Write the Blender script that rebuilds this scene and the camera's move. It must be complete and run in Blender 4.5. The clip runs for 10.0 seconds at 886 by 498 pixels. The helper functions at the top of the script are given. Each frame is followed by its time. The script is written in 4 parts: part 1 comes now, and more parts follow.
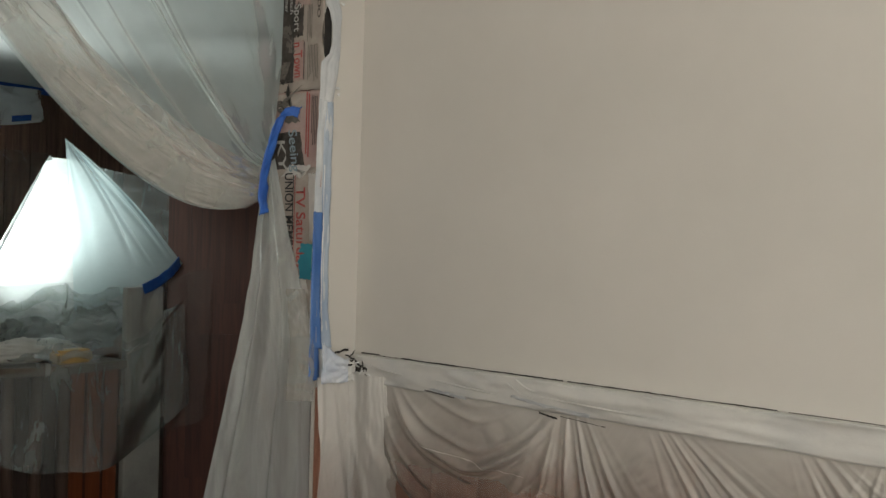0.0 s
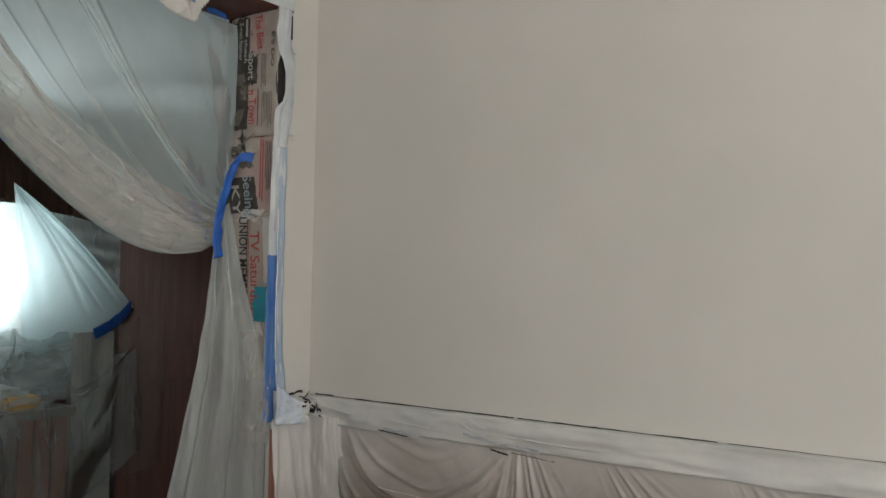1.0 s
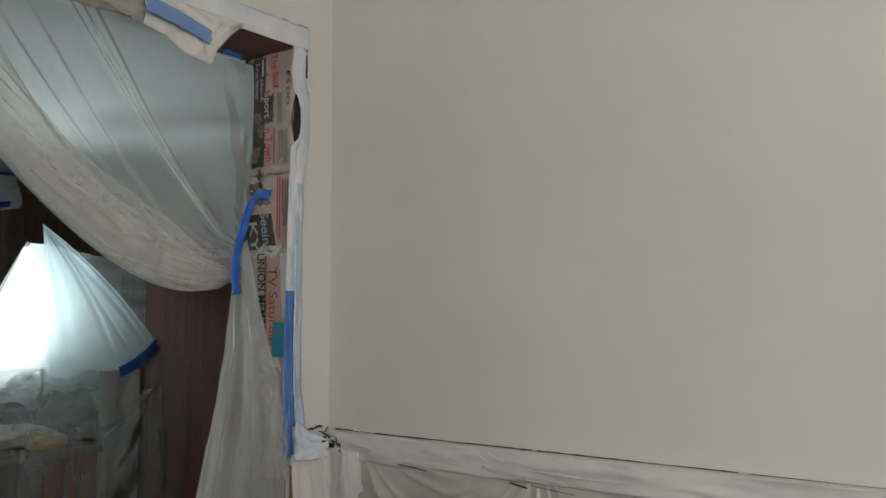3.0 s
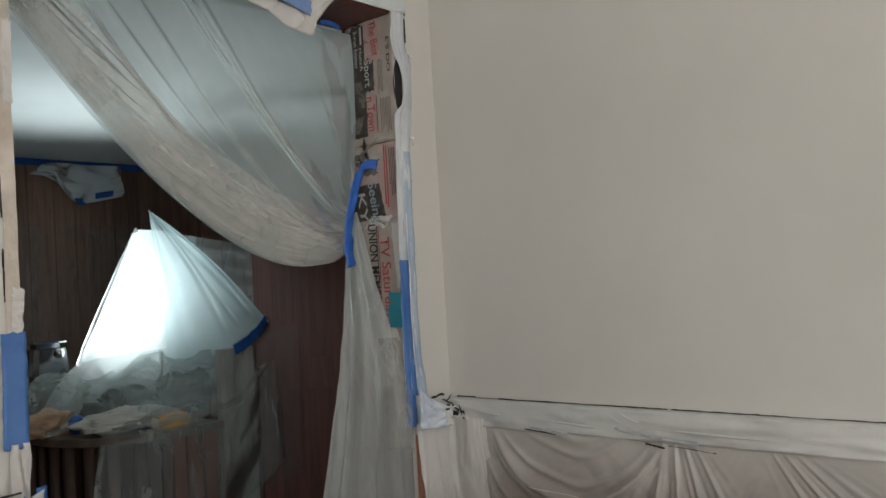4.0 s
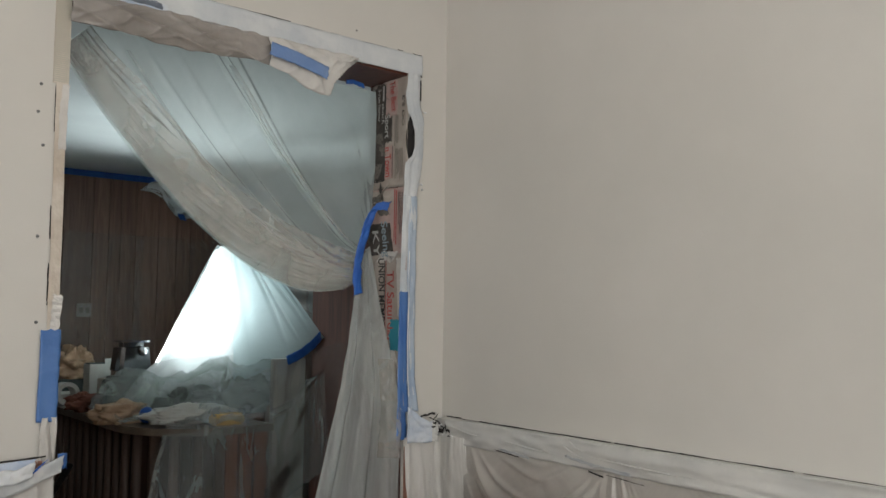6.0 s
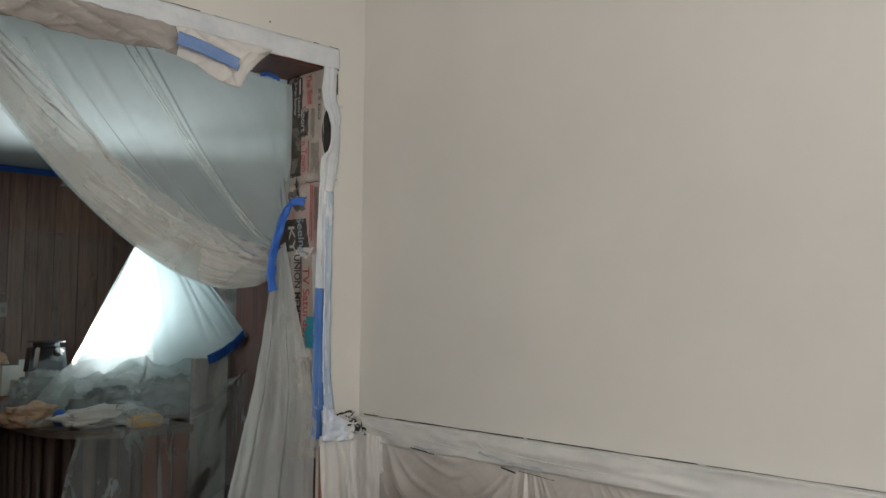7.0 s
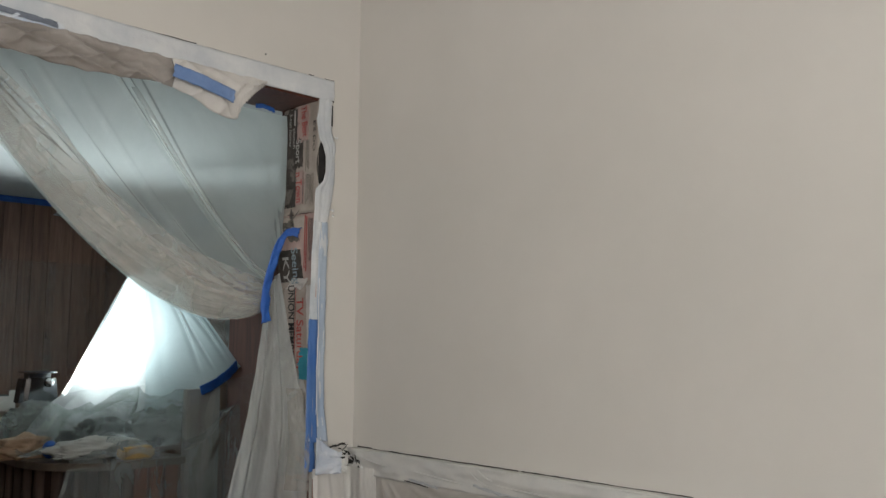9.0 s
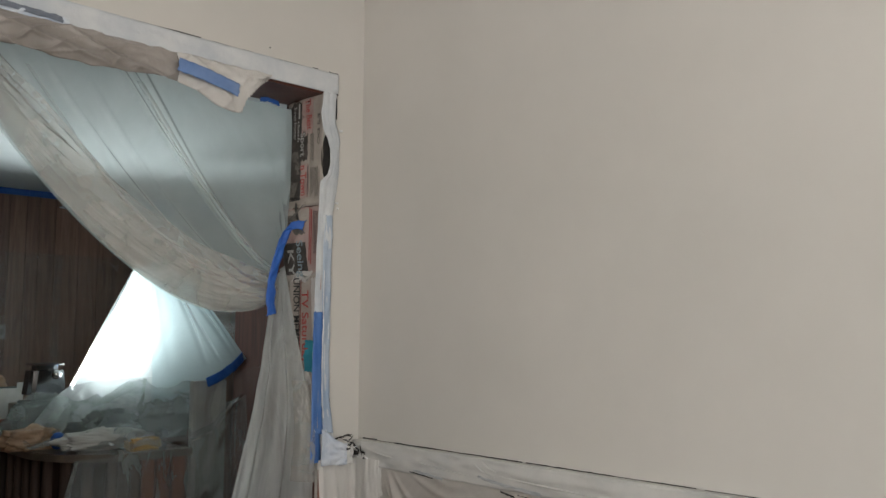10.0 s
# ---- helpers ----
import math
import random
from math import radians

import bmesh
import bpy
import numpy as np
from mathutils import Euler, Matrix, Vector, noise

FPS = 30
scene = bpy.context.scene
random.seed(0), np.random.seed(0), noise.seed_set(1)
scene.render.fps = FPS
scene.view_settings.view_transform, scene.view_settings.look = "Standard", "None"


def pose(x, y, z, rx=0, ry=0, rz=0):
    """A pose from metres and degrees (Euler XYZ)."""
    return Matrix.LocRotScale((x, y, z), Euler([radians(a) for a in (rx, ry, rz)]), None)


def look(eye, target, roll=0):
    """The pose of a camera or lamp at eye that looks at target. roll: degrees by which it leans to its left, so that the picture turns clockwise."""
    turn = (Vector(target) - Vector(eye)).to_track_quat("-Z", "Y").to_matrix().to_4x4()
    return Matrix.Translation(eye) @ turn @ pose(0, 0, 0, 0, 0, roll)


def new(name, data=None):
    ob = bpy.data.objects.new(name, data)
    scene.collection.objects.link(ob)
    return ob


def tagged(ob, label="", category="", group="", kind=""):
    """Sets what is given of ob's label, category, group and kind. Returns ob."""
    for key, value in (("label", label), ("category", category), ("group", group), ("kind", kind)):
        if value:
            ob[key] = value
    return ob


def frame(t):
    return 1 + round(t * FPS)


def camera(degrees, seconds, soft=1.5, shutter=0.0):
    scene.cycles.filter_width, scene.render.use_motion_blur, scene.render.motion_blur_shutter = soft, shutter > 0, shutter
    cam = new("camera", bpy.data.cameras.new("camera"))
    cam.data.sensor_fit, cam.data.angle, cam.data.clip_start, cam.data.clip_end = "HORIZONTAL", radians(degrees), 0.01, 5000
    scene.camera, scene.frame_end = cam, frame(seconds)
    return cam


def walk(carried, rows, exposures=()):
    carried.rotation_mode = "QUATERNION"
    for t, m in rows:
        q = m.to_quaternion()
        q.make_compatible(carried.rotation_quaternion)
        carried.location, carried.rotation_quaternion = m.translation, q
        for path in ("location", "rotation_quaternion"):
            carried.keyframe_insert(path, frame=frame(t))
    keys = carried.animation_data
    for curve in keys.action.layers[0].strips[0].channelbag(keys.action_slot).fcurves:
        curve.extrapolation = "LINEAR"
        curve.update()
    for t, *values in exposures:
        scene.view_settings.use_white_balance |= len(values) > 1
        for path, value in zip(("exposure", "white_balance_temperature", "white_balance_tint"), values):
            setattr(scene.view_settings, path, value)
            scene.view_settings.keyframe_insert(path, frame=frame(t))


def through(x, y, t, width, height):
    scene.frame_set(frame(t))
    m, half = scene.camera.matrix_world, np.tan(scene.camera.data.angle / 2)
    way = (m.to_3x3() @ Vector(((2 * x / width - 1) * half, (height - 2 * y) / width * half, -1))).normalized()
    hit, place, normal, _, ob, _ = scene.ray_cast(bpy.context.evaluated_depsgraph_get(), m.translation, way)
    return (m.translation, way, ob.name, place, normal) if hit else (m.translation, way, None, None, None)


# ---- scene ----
cam = camera(54.7, 10.0, soft=1.5)
PATH = [
    (0, (-1.906, -1.711, 1.252), (-0.293, -0.529, 1.227), 1.7),
    (0.5, (-1.925, -1.728, 1.264), (-0.283, -0.586, 1.283), 0.7),
    (1, (-1.954, -1.751, 1.257), (-0.282, -0.657, 1.327), 1.1),
    (1.5, (-1.976, -1.784, 1.236), (-0.277, -0.738, 1.379), 0.5),
    (2, (-1.923, -1.779, 1.249), (-0.227, -0.724, 1.352), 0.2),
    (3.5, (-1.945, -1.788, 1.259), (-0.363, -0.574, 1.404), -1.2),
    (4, (-1.950, -1.680, 1.260), (-0.434, -0.377, 1.326), -3.3),
    (4.5, (-1.986, -1.939, 1.264), (-0.646, -0.454, 1.258), 0.8),
    (5, (-1.958, -2.101, 1.273), (-0.644, -0.593, 1.322), 1.0),
    (5.2, (-1.955, -2.119, 1.279), (-0.648, -0.607, 1.351), 1.0),
    (6.3, (-1.897, -2.183, 1.27), (-0.565, -0.698, 1.414), 1.0),
    (6.5, (-1.884, -2.191, 1.275), (-0.521, -0.733, 1.405), 0.8),
    (7, (-1.841, -2.203, 1.265), (-0.422, -0.8, 1.396), 0.5),
    (7.5, (-1.837, -2.199, 1.268), (-0.405, -0.81, 1.403), 0.5),
    (8, (-1.839, -2.204, 1.269), (-0.412, -0.81, 1.411), 0.5),
    (8.5, (-1.832, -2.202, 1.267), (-0.411, -0.803, 1.421), 0.3),
    (9, (-1.844, -2.203, 1.272), (-0.419, -0.814, 1.47), 0.5),
    (9.5, (-1.846, -2.211, 1.277), (-0.43, -0.815, 1.488), 0.3),
    (10, (-1.849, -2.212, 1.276), (-0.431, -0.813, 1.453), 0.4),
]
walk(cam, [(t, look(eye, target, roll)) for t, eye, target, roll in PATH],
     exposures=[(0, -0.06, 6900, 8), (0.5, -0.03, 6600, 7.5), (1.2, -0.12, 6450, 8), (2.0, -0.17, 6450, 8.5), (4, -0.08, 6400, 8.6), (5, 0.0, 6400, 7.4), (6.5, 0.0, 6460, 9.2), (10, -0.02, 6480, 9.8)])

# ---- world and light ----
world = bpy.data.worlds.new("world")
scene.world = world
world.use_nodes = True
wn = world.node_tree
sky = wn.nodes.new("ShaderNodeTexSky")
sky.sky_type, sky.sun_disc = "NISHITA", False
sky.sun_elevation, sky.sun_rotation = radians(38), radians(200)
wn.links.new(sky.outputs[0], wn.nodes["Background"].inputs[0])
wn.nodes["Background"].inputs[1].default_value = 0.1


def lamp(name, kind, energy, m, color=(1, 1, 1), **more):
    data = bpy.data.lights.new(name, kind)
    data.energy, data.color = energy, color
    if "size" in more:
        data.shape, data.size, data.size_y = "RECTANGLE", more["size"][0], more["size"][1]
    if "radius" in more:
        data.shadow_soft_size = more["radius"]
    if "angle" in more:
        data.angle = more["angle"]
    ob = new(name, data)
    ob.matrix_world = m
    return ob


lamp("sun", "SUN", 1.0, look((0, -10, 8), (-1, 0, 0)), (1, 0.96, 0.9), angle=radians(12))
# Daylight that comes in by the window behind the viewer, and an added fill from an unseen, assumed west window.
lamp("window_daylight", "AREA", 34, look((-1.5, -4.55, 1.65), (-1.0, 0, 4.4)), (1.0, 0.985, 0.95), size=(2.2, 1.4))
lamp("west_fill_light", "AREA", 96, look((-4.15, -3.3, 1.65), (0, -3.0, 5.8)), (1.0, 0.985, 0.95), size=(1.3, 1.3))
# The work lamp that burns under the plastic in the back room.
flood = lamp("work_light", "SPOT", 136, look((0.30, 2.62, 1.00), (0.04, 1.88, 2.19)), (0.86, 0.97, 0.965), radius=0.2)
flood.data.spot_size, flood.data.spot_blend = radians(132), 1.0


# ---- materials ----
def base_mat(name):
    m = bpy.data.materials.new(name)
    m.use_nodes = True
    nt = m.node_tree
    return m, nt, nt.nodes["Principled BSDF"]


def node(nt, kind, **values):
    n = nt.nodes.new(kind)
    for k, v in values.items():
        n.inputs[k].default_value = v
    return n


def coords(nt, scale=(1, 1, 1)):
    tc = nt.nodes.new("ShaderNodeTexCoord")
    mp = nt.nodes.new("ShaderNodeMapping")
    mp.inputs["Scale"].default_value = scale
    nt.links.new(tc.outputs["Object"], mp.inputs["Vector"])
    return mp.outputs["Vector"]


def ramp(nt, source, stops):
    r = nt.nodes.new("ShaderNodeValToRGB")
    e = r.color_ramp.elements
    while len(e) < len(stops):
        e.new(0.5)
    for el, (p, c) in zip(e, stops):
        el.position, el.color = p, (*c, 1)
    nt.links.new(source, r.inputs["Fac"])
    return r.outputs["Color"]


def surface(name, a, b, scale=6.0, rough=0.6, bump=0.1, fine=90.0, stretch=(1, 1, 1), metal=0.0, low=0.35, high=0.65):
    """Two tones by a broad noise, fine relief by a second one."""
    m, nt, p = base_mat(name)
    vec = coords(nt, stretch)
    broad = node(nt, "ShaderNodeTexNoise", Scale=scale, Detail=6.0, Roughness=0.6)
    grain = node(nt, "ShaderNodeTexNoise", Scale=fine, Detail=4.0)
    nt.links.new(vec, broad.inputs["Vector"])
    nt.links.new(vec, grain.inputs["Vector"])
    nt.links.new(ramp(nt, broad.outputs["Fac"], [(low, a), (high, b)]), p.inputs["Base Color"])
    bm_ = node(nt, "ShaderNodeBump", Strength=bump, Distance=0.01)
    nt.links.new(grain.outputs["Fac"], bm_.inputs["Height"])
    nt.links.new(bm_.outputs["Normal"], p.inputs["Normal"])
    p.inputs["Roughness"].default_value, p.inputs["Metallic"].default_value = rough, metal
    return m


def wood(name, dark, light, rough=0.45, across=14.0):
    """Vertical grain, a tone of its own on each board."""
    m, nt, p = base_mat(name)
    vec = coords(nt, (across, across, 0.7))
    info = nt.nodes.new("ShaderNodeObjectInfo")
    add = nt.nodes.new("ShaderNodeVectorMath")
    nt.links.new(vec, add.inputs[0])
    mul = nt.nodes.new("ShaderNodeMath")
    mul.operation, mul.inputs[1].default_value = "MULTIPLY", 37.0
    nt.links.new(info.outputs["Random"], mul.inputs[0])
    nt.links.new(mul.outputs[0], add.inputs[1])
    grain = node(nt, "ShaderNodeTexNoise", Scale=3.0, Detail=8.0, Roughness=0.65, Distortion=0.8)
    nt.links.new(add.outputs[0], grain.inputs["Vector"])
    col = ramp(nt, grain.outputs["Fac"], [(0.3, dark), (0.7, light)])
    hsv = nt.nodes.new("ShaderNodeHueSaturation")
    tone = nt.nodes.new("ShaderNodeMapRange")
    tone.inputs["To Min"].default_value, tone.inputs["To Max"].default_value = 0.7, 1.35
    nt.links.new(info.outputs["Random"], tone.inputs["Value"])
    nt.links.new(tone.outputs[0], hsv.inputs["Value"])
    nt.links.new(col, hsv.inputs["Color"])
    nt.links.new(hsv.outputs[0], p.inputs["Base Color"])
    b = node(nt, "ShaderNodeBump", Strength=0.25, Distance=0.004)
    nt.links.new(grain.outputs["Fac"], b.inputs["Height"])
    nt.links.new(b.outputs["Normal"], p.inputs["Normal"])
    p.inputs["Roughness"].default_value = rough
    return m


def film(name, tint, opacity, vary=0.12, scale=9.0, gloss=0.22, clear=(0.96, 0.98, 0.98), stretch=(1, 1, 1), bump=0.35, through=0.55, rough=0.22):
    """Thin plastic sheeting: part clear, part milky, with a wrinkled sheen."""
    m, nt, p = base_mat(name)
    nt.nodes.remove(p)
    out = nt.nodes["Material Output"]
    vec = coords(nt, stretch)
    n1 = node(nt, "ShaderNodeTexNoise", Scale=scale, Detail=7.0, Roughness=0.62, Distortion=0.9)
    nt.links.new(vec, n1.inputs["Vector"])
    b = node(nt, "ShaderNodeBump", Strength=bump, Distance=0.02)
    nt.links.new(n1.outputs["Fac"], b.inputs["Height"])
    tr = node(nt, "ShaderNodeBsdfTransparent", Color=(*clear, 1))
    tl = node(nt, "ShaderNodeBsdfTranslucent", Color=(*tint, 1))
    df = node(nt, "ShaderNodeBsdfDiffuse", Color=(*tint, 1))
    gl = node(nt, "ShaderNodeBsdfGlossy", Color=(1, 1, 1, 1), Roughness=rough)
    for s in (tl, df, gl):
        nt.links.new(b.outputs["Normal"], s.inputs["Normal"])
    milky = node(nt, "ShaderNodeMixShader", Fac=through)
    nt.links.new(df.outputs[0], milky.inputs[1])
    nt.links.new(tl.outputs[0], milky.inputs[2])
    body = nt.nodes.new("ShaderNodeMixShader")
    lo = nt.nodes.new("ShaderNodeMapRange")
    lo.inputs["From Min"].default_value, lo.inputs["From Max"].default_value = 0.3, 0.7
    lo.inputs["To Min"].default_value, lo.inputs["To Max"].default_value = max(0, opacity - vary), min(1, opacity + vary)
    nt.links.new(n1.outputs["Fac"], lo.inputs["Value"])
    nt.links.new(lo.outputs[0], body.inputs["Fac"])
    nt.links.new(tr.outputs[0], body.inputs[1])
    nt.links.new(milky.outputs[0], body.inputs[2])
    fr = node(nt, "ShaderNodeFresnel", IOR=1.35)
    nt.links.new(b.outputs["Normal"], fr.inputs["Normal"])
    k = nt.nodes.new("ShaderNodeMath")
    k.operation, k.inputs[1].default_value = "MULTIPLY", gloss * 4
    nt.links.new(fr.outputs[0], k.inputs[0])
    last = nt.nodes.new("ShaderNodeMixShader")
    nt.links.new(k.outputs[0], last.inputs["Fac"])
    nt.links.new(body.outputs[0], last.inputs[1])
    nt.links.new(gl.outputs[0], last.inputs[2])
    nt.links.new(last.outputs[0], out.inputs["Surface"])
    return m, nt, lo


WALL = surface("wall_paint", (0.550, 0.527, 0.491), (0.590, 0.564, 0.528), scale=1.6, rough=0.75, bump=0.05, fine=260)
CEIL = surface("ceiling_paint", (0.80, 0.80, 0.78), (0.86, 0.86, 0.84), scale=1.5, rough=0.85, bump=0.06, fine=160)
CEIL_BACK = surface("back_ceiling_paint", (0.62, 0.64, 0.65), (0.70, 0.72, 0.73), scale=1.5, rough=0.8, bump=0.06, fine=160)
PAPER_WHITE = surface("painted_masking_tape", (0.60, 0.62, 0.65), (0.76, 0.76, 0.75), scale=9, rough=0.55, bump=0.25, fine=60)
SOFTBLUE = surface("blue_grey_smear", (0.36, 0.38, 0.41), (0.50, 0.505, 0.505), scale=12, rough=0.5, bump=0.15, fine=60)
RAILTAPE = surface("painted_rail_tape", (0.50, 0.50, 0.49), (0.60, 0.585, 0.555), scale=6, rough=0.5, bump=0.2, fine=40)
PAPER_BLUISH = surface("thinly_painted_tape", (0.34, 0.43, 0.60), (0.66, 0.68, 0.70), scale=9, rough=0.55, bump=0.2, fine=60, low=0.3, high=0.62)
BLUE = surface("blue_painters_tape", (0.014, 0.085, 0.37), (0.024, 0.125, 0.47), scale=14, rough=0.5, bump=0.25, fine=120)
SLATE = surface("grey_blue_tape", (0.10, 0.12, 0.16), (0.19, 0.21, 0.25), scale=9, rough=0.45, bump=0.2, fine=120)
BLUE_DUST = surface("paint_dusted_blue_tape", (0.10, 0.19, 0.42), (0.19, 0.28, 0.48), scale=6, rough=0.5, bump=0.15, fine=120)
BLUE_BARE = surface("bare_blue_tape", (0.030, 0.115, 0.35), (0.075, 0.17, 0.40), scale=7, rough=0.5, bump=0.15, fine=120)
TAPE_HEAD = surface("bluish_white_painted_tape", (0.46, 0.49, 0.53), (0.61, 0.62, 0.63), scale=7, rough=0.5, bump=0.2, fine=50)
TAPE_CORNER = surface("corner_tape_under_paint", (0.35, 0.42, 0.54), (0.55, 0.575, 0.62), scale=9, rough=0.5, bump=0.25, fine=60)
TAPE_SIDE = surface("pale_painted_tape", (0.43, 0.475, 0.53), (0.64, 0.65, 0.655), scale=8, rough=0.5, bump=0.2, fine=50)
TAPE_SMEAR = surface("blue_tape_under_thin_paint", (0.25, 0.33, 0.47), (0.43, 0.49, 0.565), scale=4, rough=0.5, bump=0.2, fine=60, low=0.32, high=0.66)
NEWS_GREY = surface("printed_half_tone", (0.10, 0.09, 0.08), (0.19, 0.17, 0.15), scale=30, rough=0.85, bump=0.15, fine=120)
CRACK = surface("dark_gap", (0.010, 0.009, 0.009), (0.03, 0.027, 0.025), scale=20, rough=0.9)
KRAFT = surface("crumpled_masking_paper", (0.19, 0.168, 0.152), (0.33, 0.30, 0.28), scale=5, rough=0.32, bump=0.12, fine=30)
KRAFT_PALE = surface("pale_masking_paper", (0.48, 0.455, 0.43), (0.62, 0.595, 0.57), scale=7, rough=0.6, bump=0.12, fine=30)
CARD = surface("raw_drywall_edge", (0.46, 0.39, 0.32), (0.64, 0.58, 0.51), scale=9, rough=0.85, bump=0.2, fine=80)
NEWS = surface("newsprint", (0.33, 0.285, 0.25), (0.43, 0.38, 0.34), scale=12, rough=0.85, bump=0.25, fine=120)
NEWS_PINK = surface("pinkish_newsprint", (0.36, 0.25, 0.23), (0.45, 0.34, 0.31), scale=16, rough=0.85, bump=0.2, fine=90)
NEWS_DARK = surface("printed_photo", (0.028, 0.024, 0.021), (0.085, 0.072, 0.064), scale=22, rough=0.8, bump=0.15, fine=120)
INK = surface("black_ink", (0.03, 0.03, 0.03), (0.05, 0.05, 0.05), rough=0.8)
INK_RED = surface("red_ink", (0.36, 0.06, 0.055), (0.44, 0.09, 0.08), rough=0.8)
INK_PALE = surface("pale_print", (0.36, 0.35, 0.33), (0.44, 0.43, 0.41), rough=0.8)
INK_BLUE = surface("grey_blue_print", (0.22, 0.29, 0.33), (0.32, 0.38, 0.40), rough=0.8)
TEAL = surface("teal_print", (0.02, 0.19, 0.27), (0.03, 0.26, 0.34), rough=0.7)
PANEL = wood("brown_wall_panelling", (0.15, 0.080, 0.056), (0.29, 0.170, 0.126), rough=0.42)
DARKWOOD = wood("dark_red_stained_wood", (0.055, 0.015, 0.009), (0.125, 0.034, 0.020), rough=0.42)
COUNTERWOOD = wood("counter_body_wood", (0.022, 0.011, 0.008), (0.05, 0.025, 0.018), rough=0.5)
REDWOOD = wood("reddish_wainscot_wood", (0.19, 0.085, 0.055), (0.30, 0.150, 0.105), rough=0.4)
ORANGEWOOD = wood("orange_brown_panel", (0.20, 0.055, 0.022), (0.32, 0.10, 0.04), rough=0.4)
SLAT = wood("counter_slat_wood", (0.06, 0.036, 0.027), (0.125, 0.08, 0.062), rough=0.5)
TOP = surface("counter_laminate", (0.11, 0.082, 0.064), (0.19, 0.15, 0.12), scale=10, rough=0.35, bump=0.08)
GREYBOARD = surface("grey_board", (0.30, 0.30, 0.285), (0.40, 0.40, 0.38), scale=5, rough=0.6, bump=0.15)
FLOORMAT = wood("floor_boards", (0.06, 0.04, 0.028), (0.105, 0.073, 0.052), rough=0.4)
CHROME = surface("chrome", (0.55, 0.55, 0.56), (0.62, 0.62, 0.63), rough=0.12, bump=0.02, metal=1.0)
DARKCHROME = surface("dark_chrome", (0.14, 0.14, 0.15), (0.24, 0.24, 0.25), scale=8, rough=0.14, bump=0.02, metal=1.0)
BLACKPL = surface("black_plastic", (0.02, 0.02, 0.02), (0.03, 0.03, 0.03), rough=0.4)
DARKBOX = surface("dark_green_grey_box", (0.035, 0.05, 0.05), (0.08, 0.095, 0.09), scale=6, rough=0.6)
GREYBOX = surface("grey_green_cloth", (0.10, 0.12, 0.11), (0.20, 0.215, 0.20), scale=9, rough=0.8)
WHITEPL = surface("off_white_plastic", (0.55, 0.54, 0.50), (0.64, 0.63, 0.60), scale=12, rough=0.75)
TAN = surface("crumpled_tan_plastic", (0.36, 0.22, 0.13), (0.55, 0.38, 0.25), scale=12, rough=0.4, bump=0.3, fine=40)
RUST = surface("rust_red_rag", (0.14, 0.045, 0.03), (0.26, 0.10, 0.065), scale=12, rough=0.8, bump=0.3)
YELLOW = surface("yellow_sponge", (0.52, 0.30, 0.08), (0.68, 0.44, 0.16), scale=14, rough=0.8, bump=0.4, fine=120)
RED = surface("red_plastic", (0.30, 0.015, 0.02), (0.40, 0.025, 0.03), rough=0.4)
GREENPL = surface("green_grey_plastic", (0.10, 0.13, 0.11), (0.16, 0.19, 0.165), rough=0.45)
STEEL = surface("screw_steel", (0.10, 0.10, 0.10), (0.25, 0.25, 0.25), rough=0.5, metal=0.6)
BEAD = surface("corner_bead_mesh", (0.42, 0.40, 0.34), (0.55, 0.52, 0.45), rough=0.6)

FILM_CURTAIN, _, _ = film("milky_curtain_film", (0.88, 0.94, 0.92), 0.54, vary=0.05, scale=4.0, through=0.84, gloss=0.10, bump=0.10)
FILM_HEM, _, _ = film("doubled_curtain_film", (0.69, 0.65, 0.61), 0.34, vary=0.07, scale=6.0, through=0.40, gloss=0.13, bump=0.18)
FILM_CREASE, _, _ = film("creased_curtain_film", (0.90, 0.94, 0.92), 0.30, vary=0.05, scale=3.0, through=0.65, gloss=0.16, bump=0.1)
FILM_SCRAP, _, _ = film("bluish_scrap_film", (0.92, 0.97, 1.0), 0.95, vary=0.05, scale=6.0, through=0.1, gloss=0.2)
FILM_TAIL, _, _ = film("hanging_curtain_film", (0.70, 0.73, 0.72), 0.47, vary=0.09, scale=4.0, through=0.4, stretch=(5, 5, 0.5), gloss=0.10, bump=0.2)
FILM_TENT, _, _ = film("lamp_tent_film", (0.85, 0.90, 0.91), 0.50, vary=0.06, scale=4.0, through=0.74, gloss=0.05, bump=0.1)
FILM_CLEAR, _, _ = film("clear_dust_sheet", (0.76, 0.83, 0.83), 0.27, vary=0.07, scale=2.5, through=0.35, gloss=0.2, bump=0.18, stretch=(5, 5, 0.6))
FILM_FAINT, _, _ = film("faint_film", (0.7, 0.74, 0.73), 0.06, vary=0.05, scale=4.0, through=0.4, gloss=0.05, bump=0.4)
FILM_COVER, _, _ = film("crumpled_cover_film", (0.78, 0.85, 0.83), 0.22, vary=0.14, scale=7.0, through=0.5, gloss=0.10, bump=0.5, rough=0.20)
FILM_WALL, _, _ = film("clear_wall_film", (0.7, 0.72, 0.72), 0.09, vary=0.08, scale=7.0, through=0.3, gloss=0.3, bump=1.0)


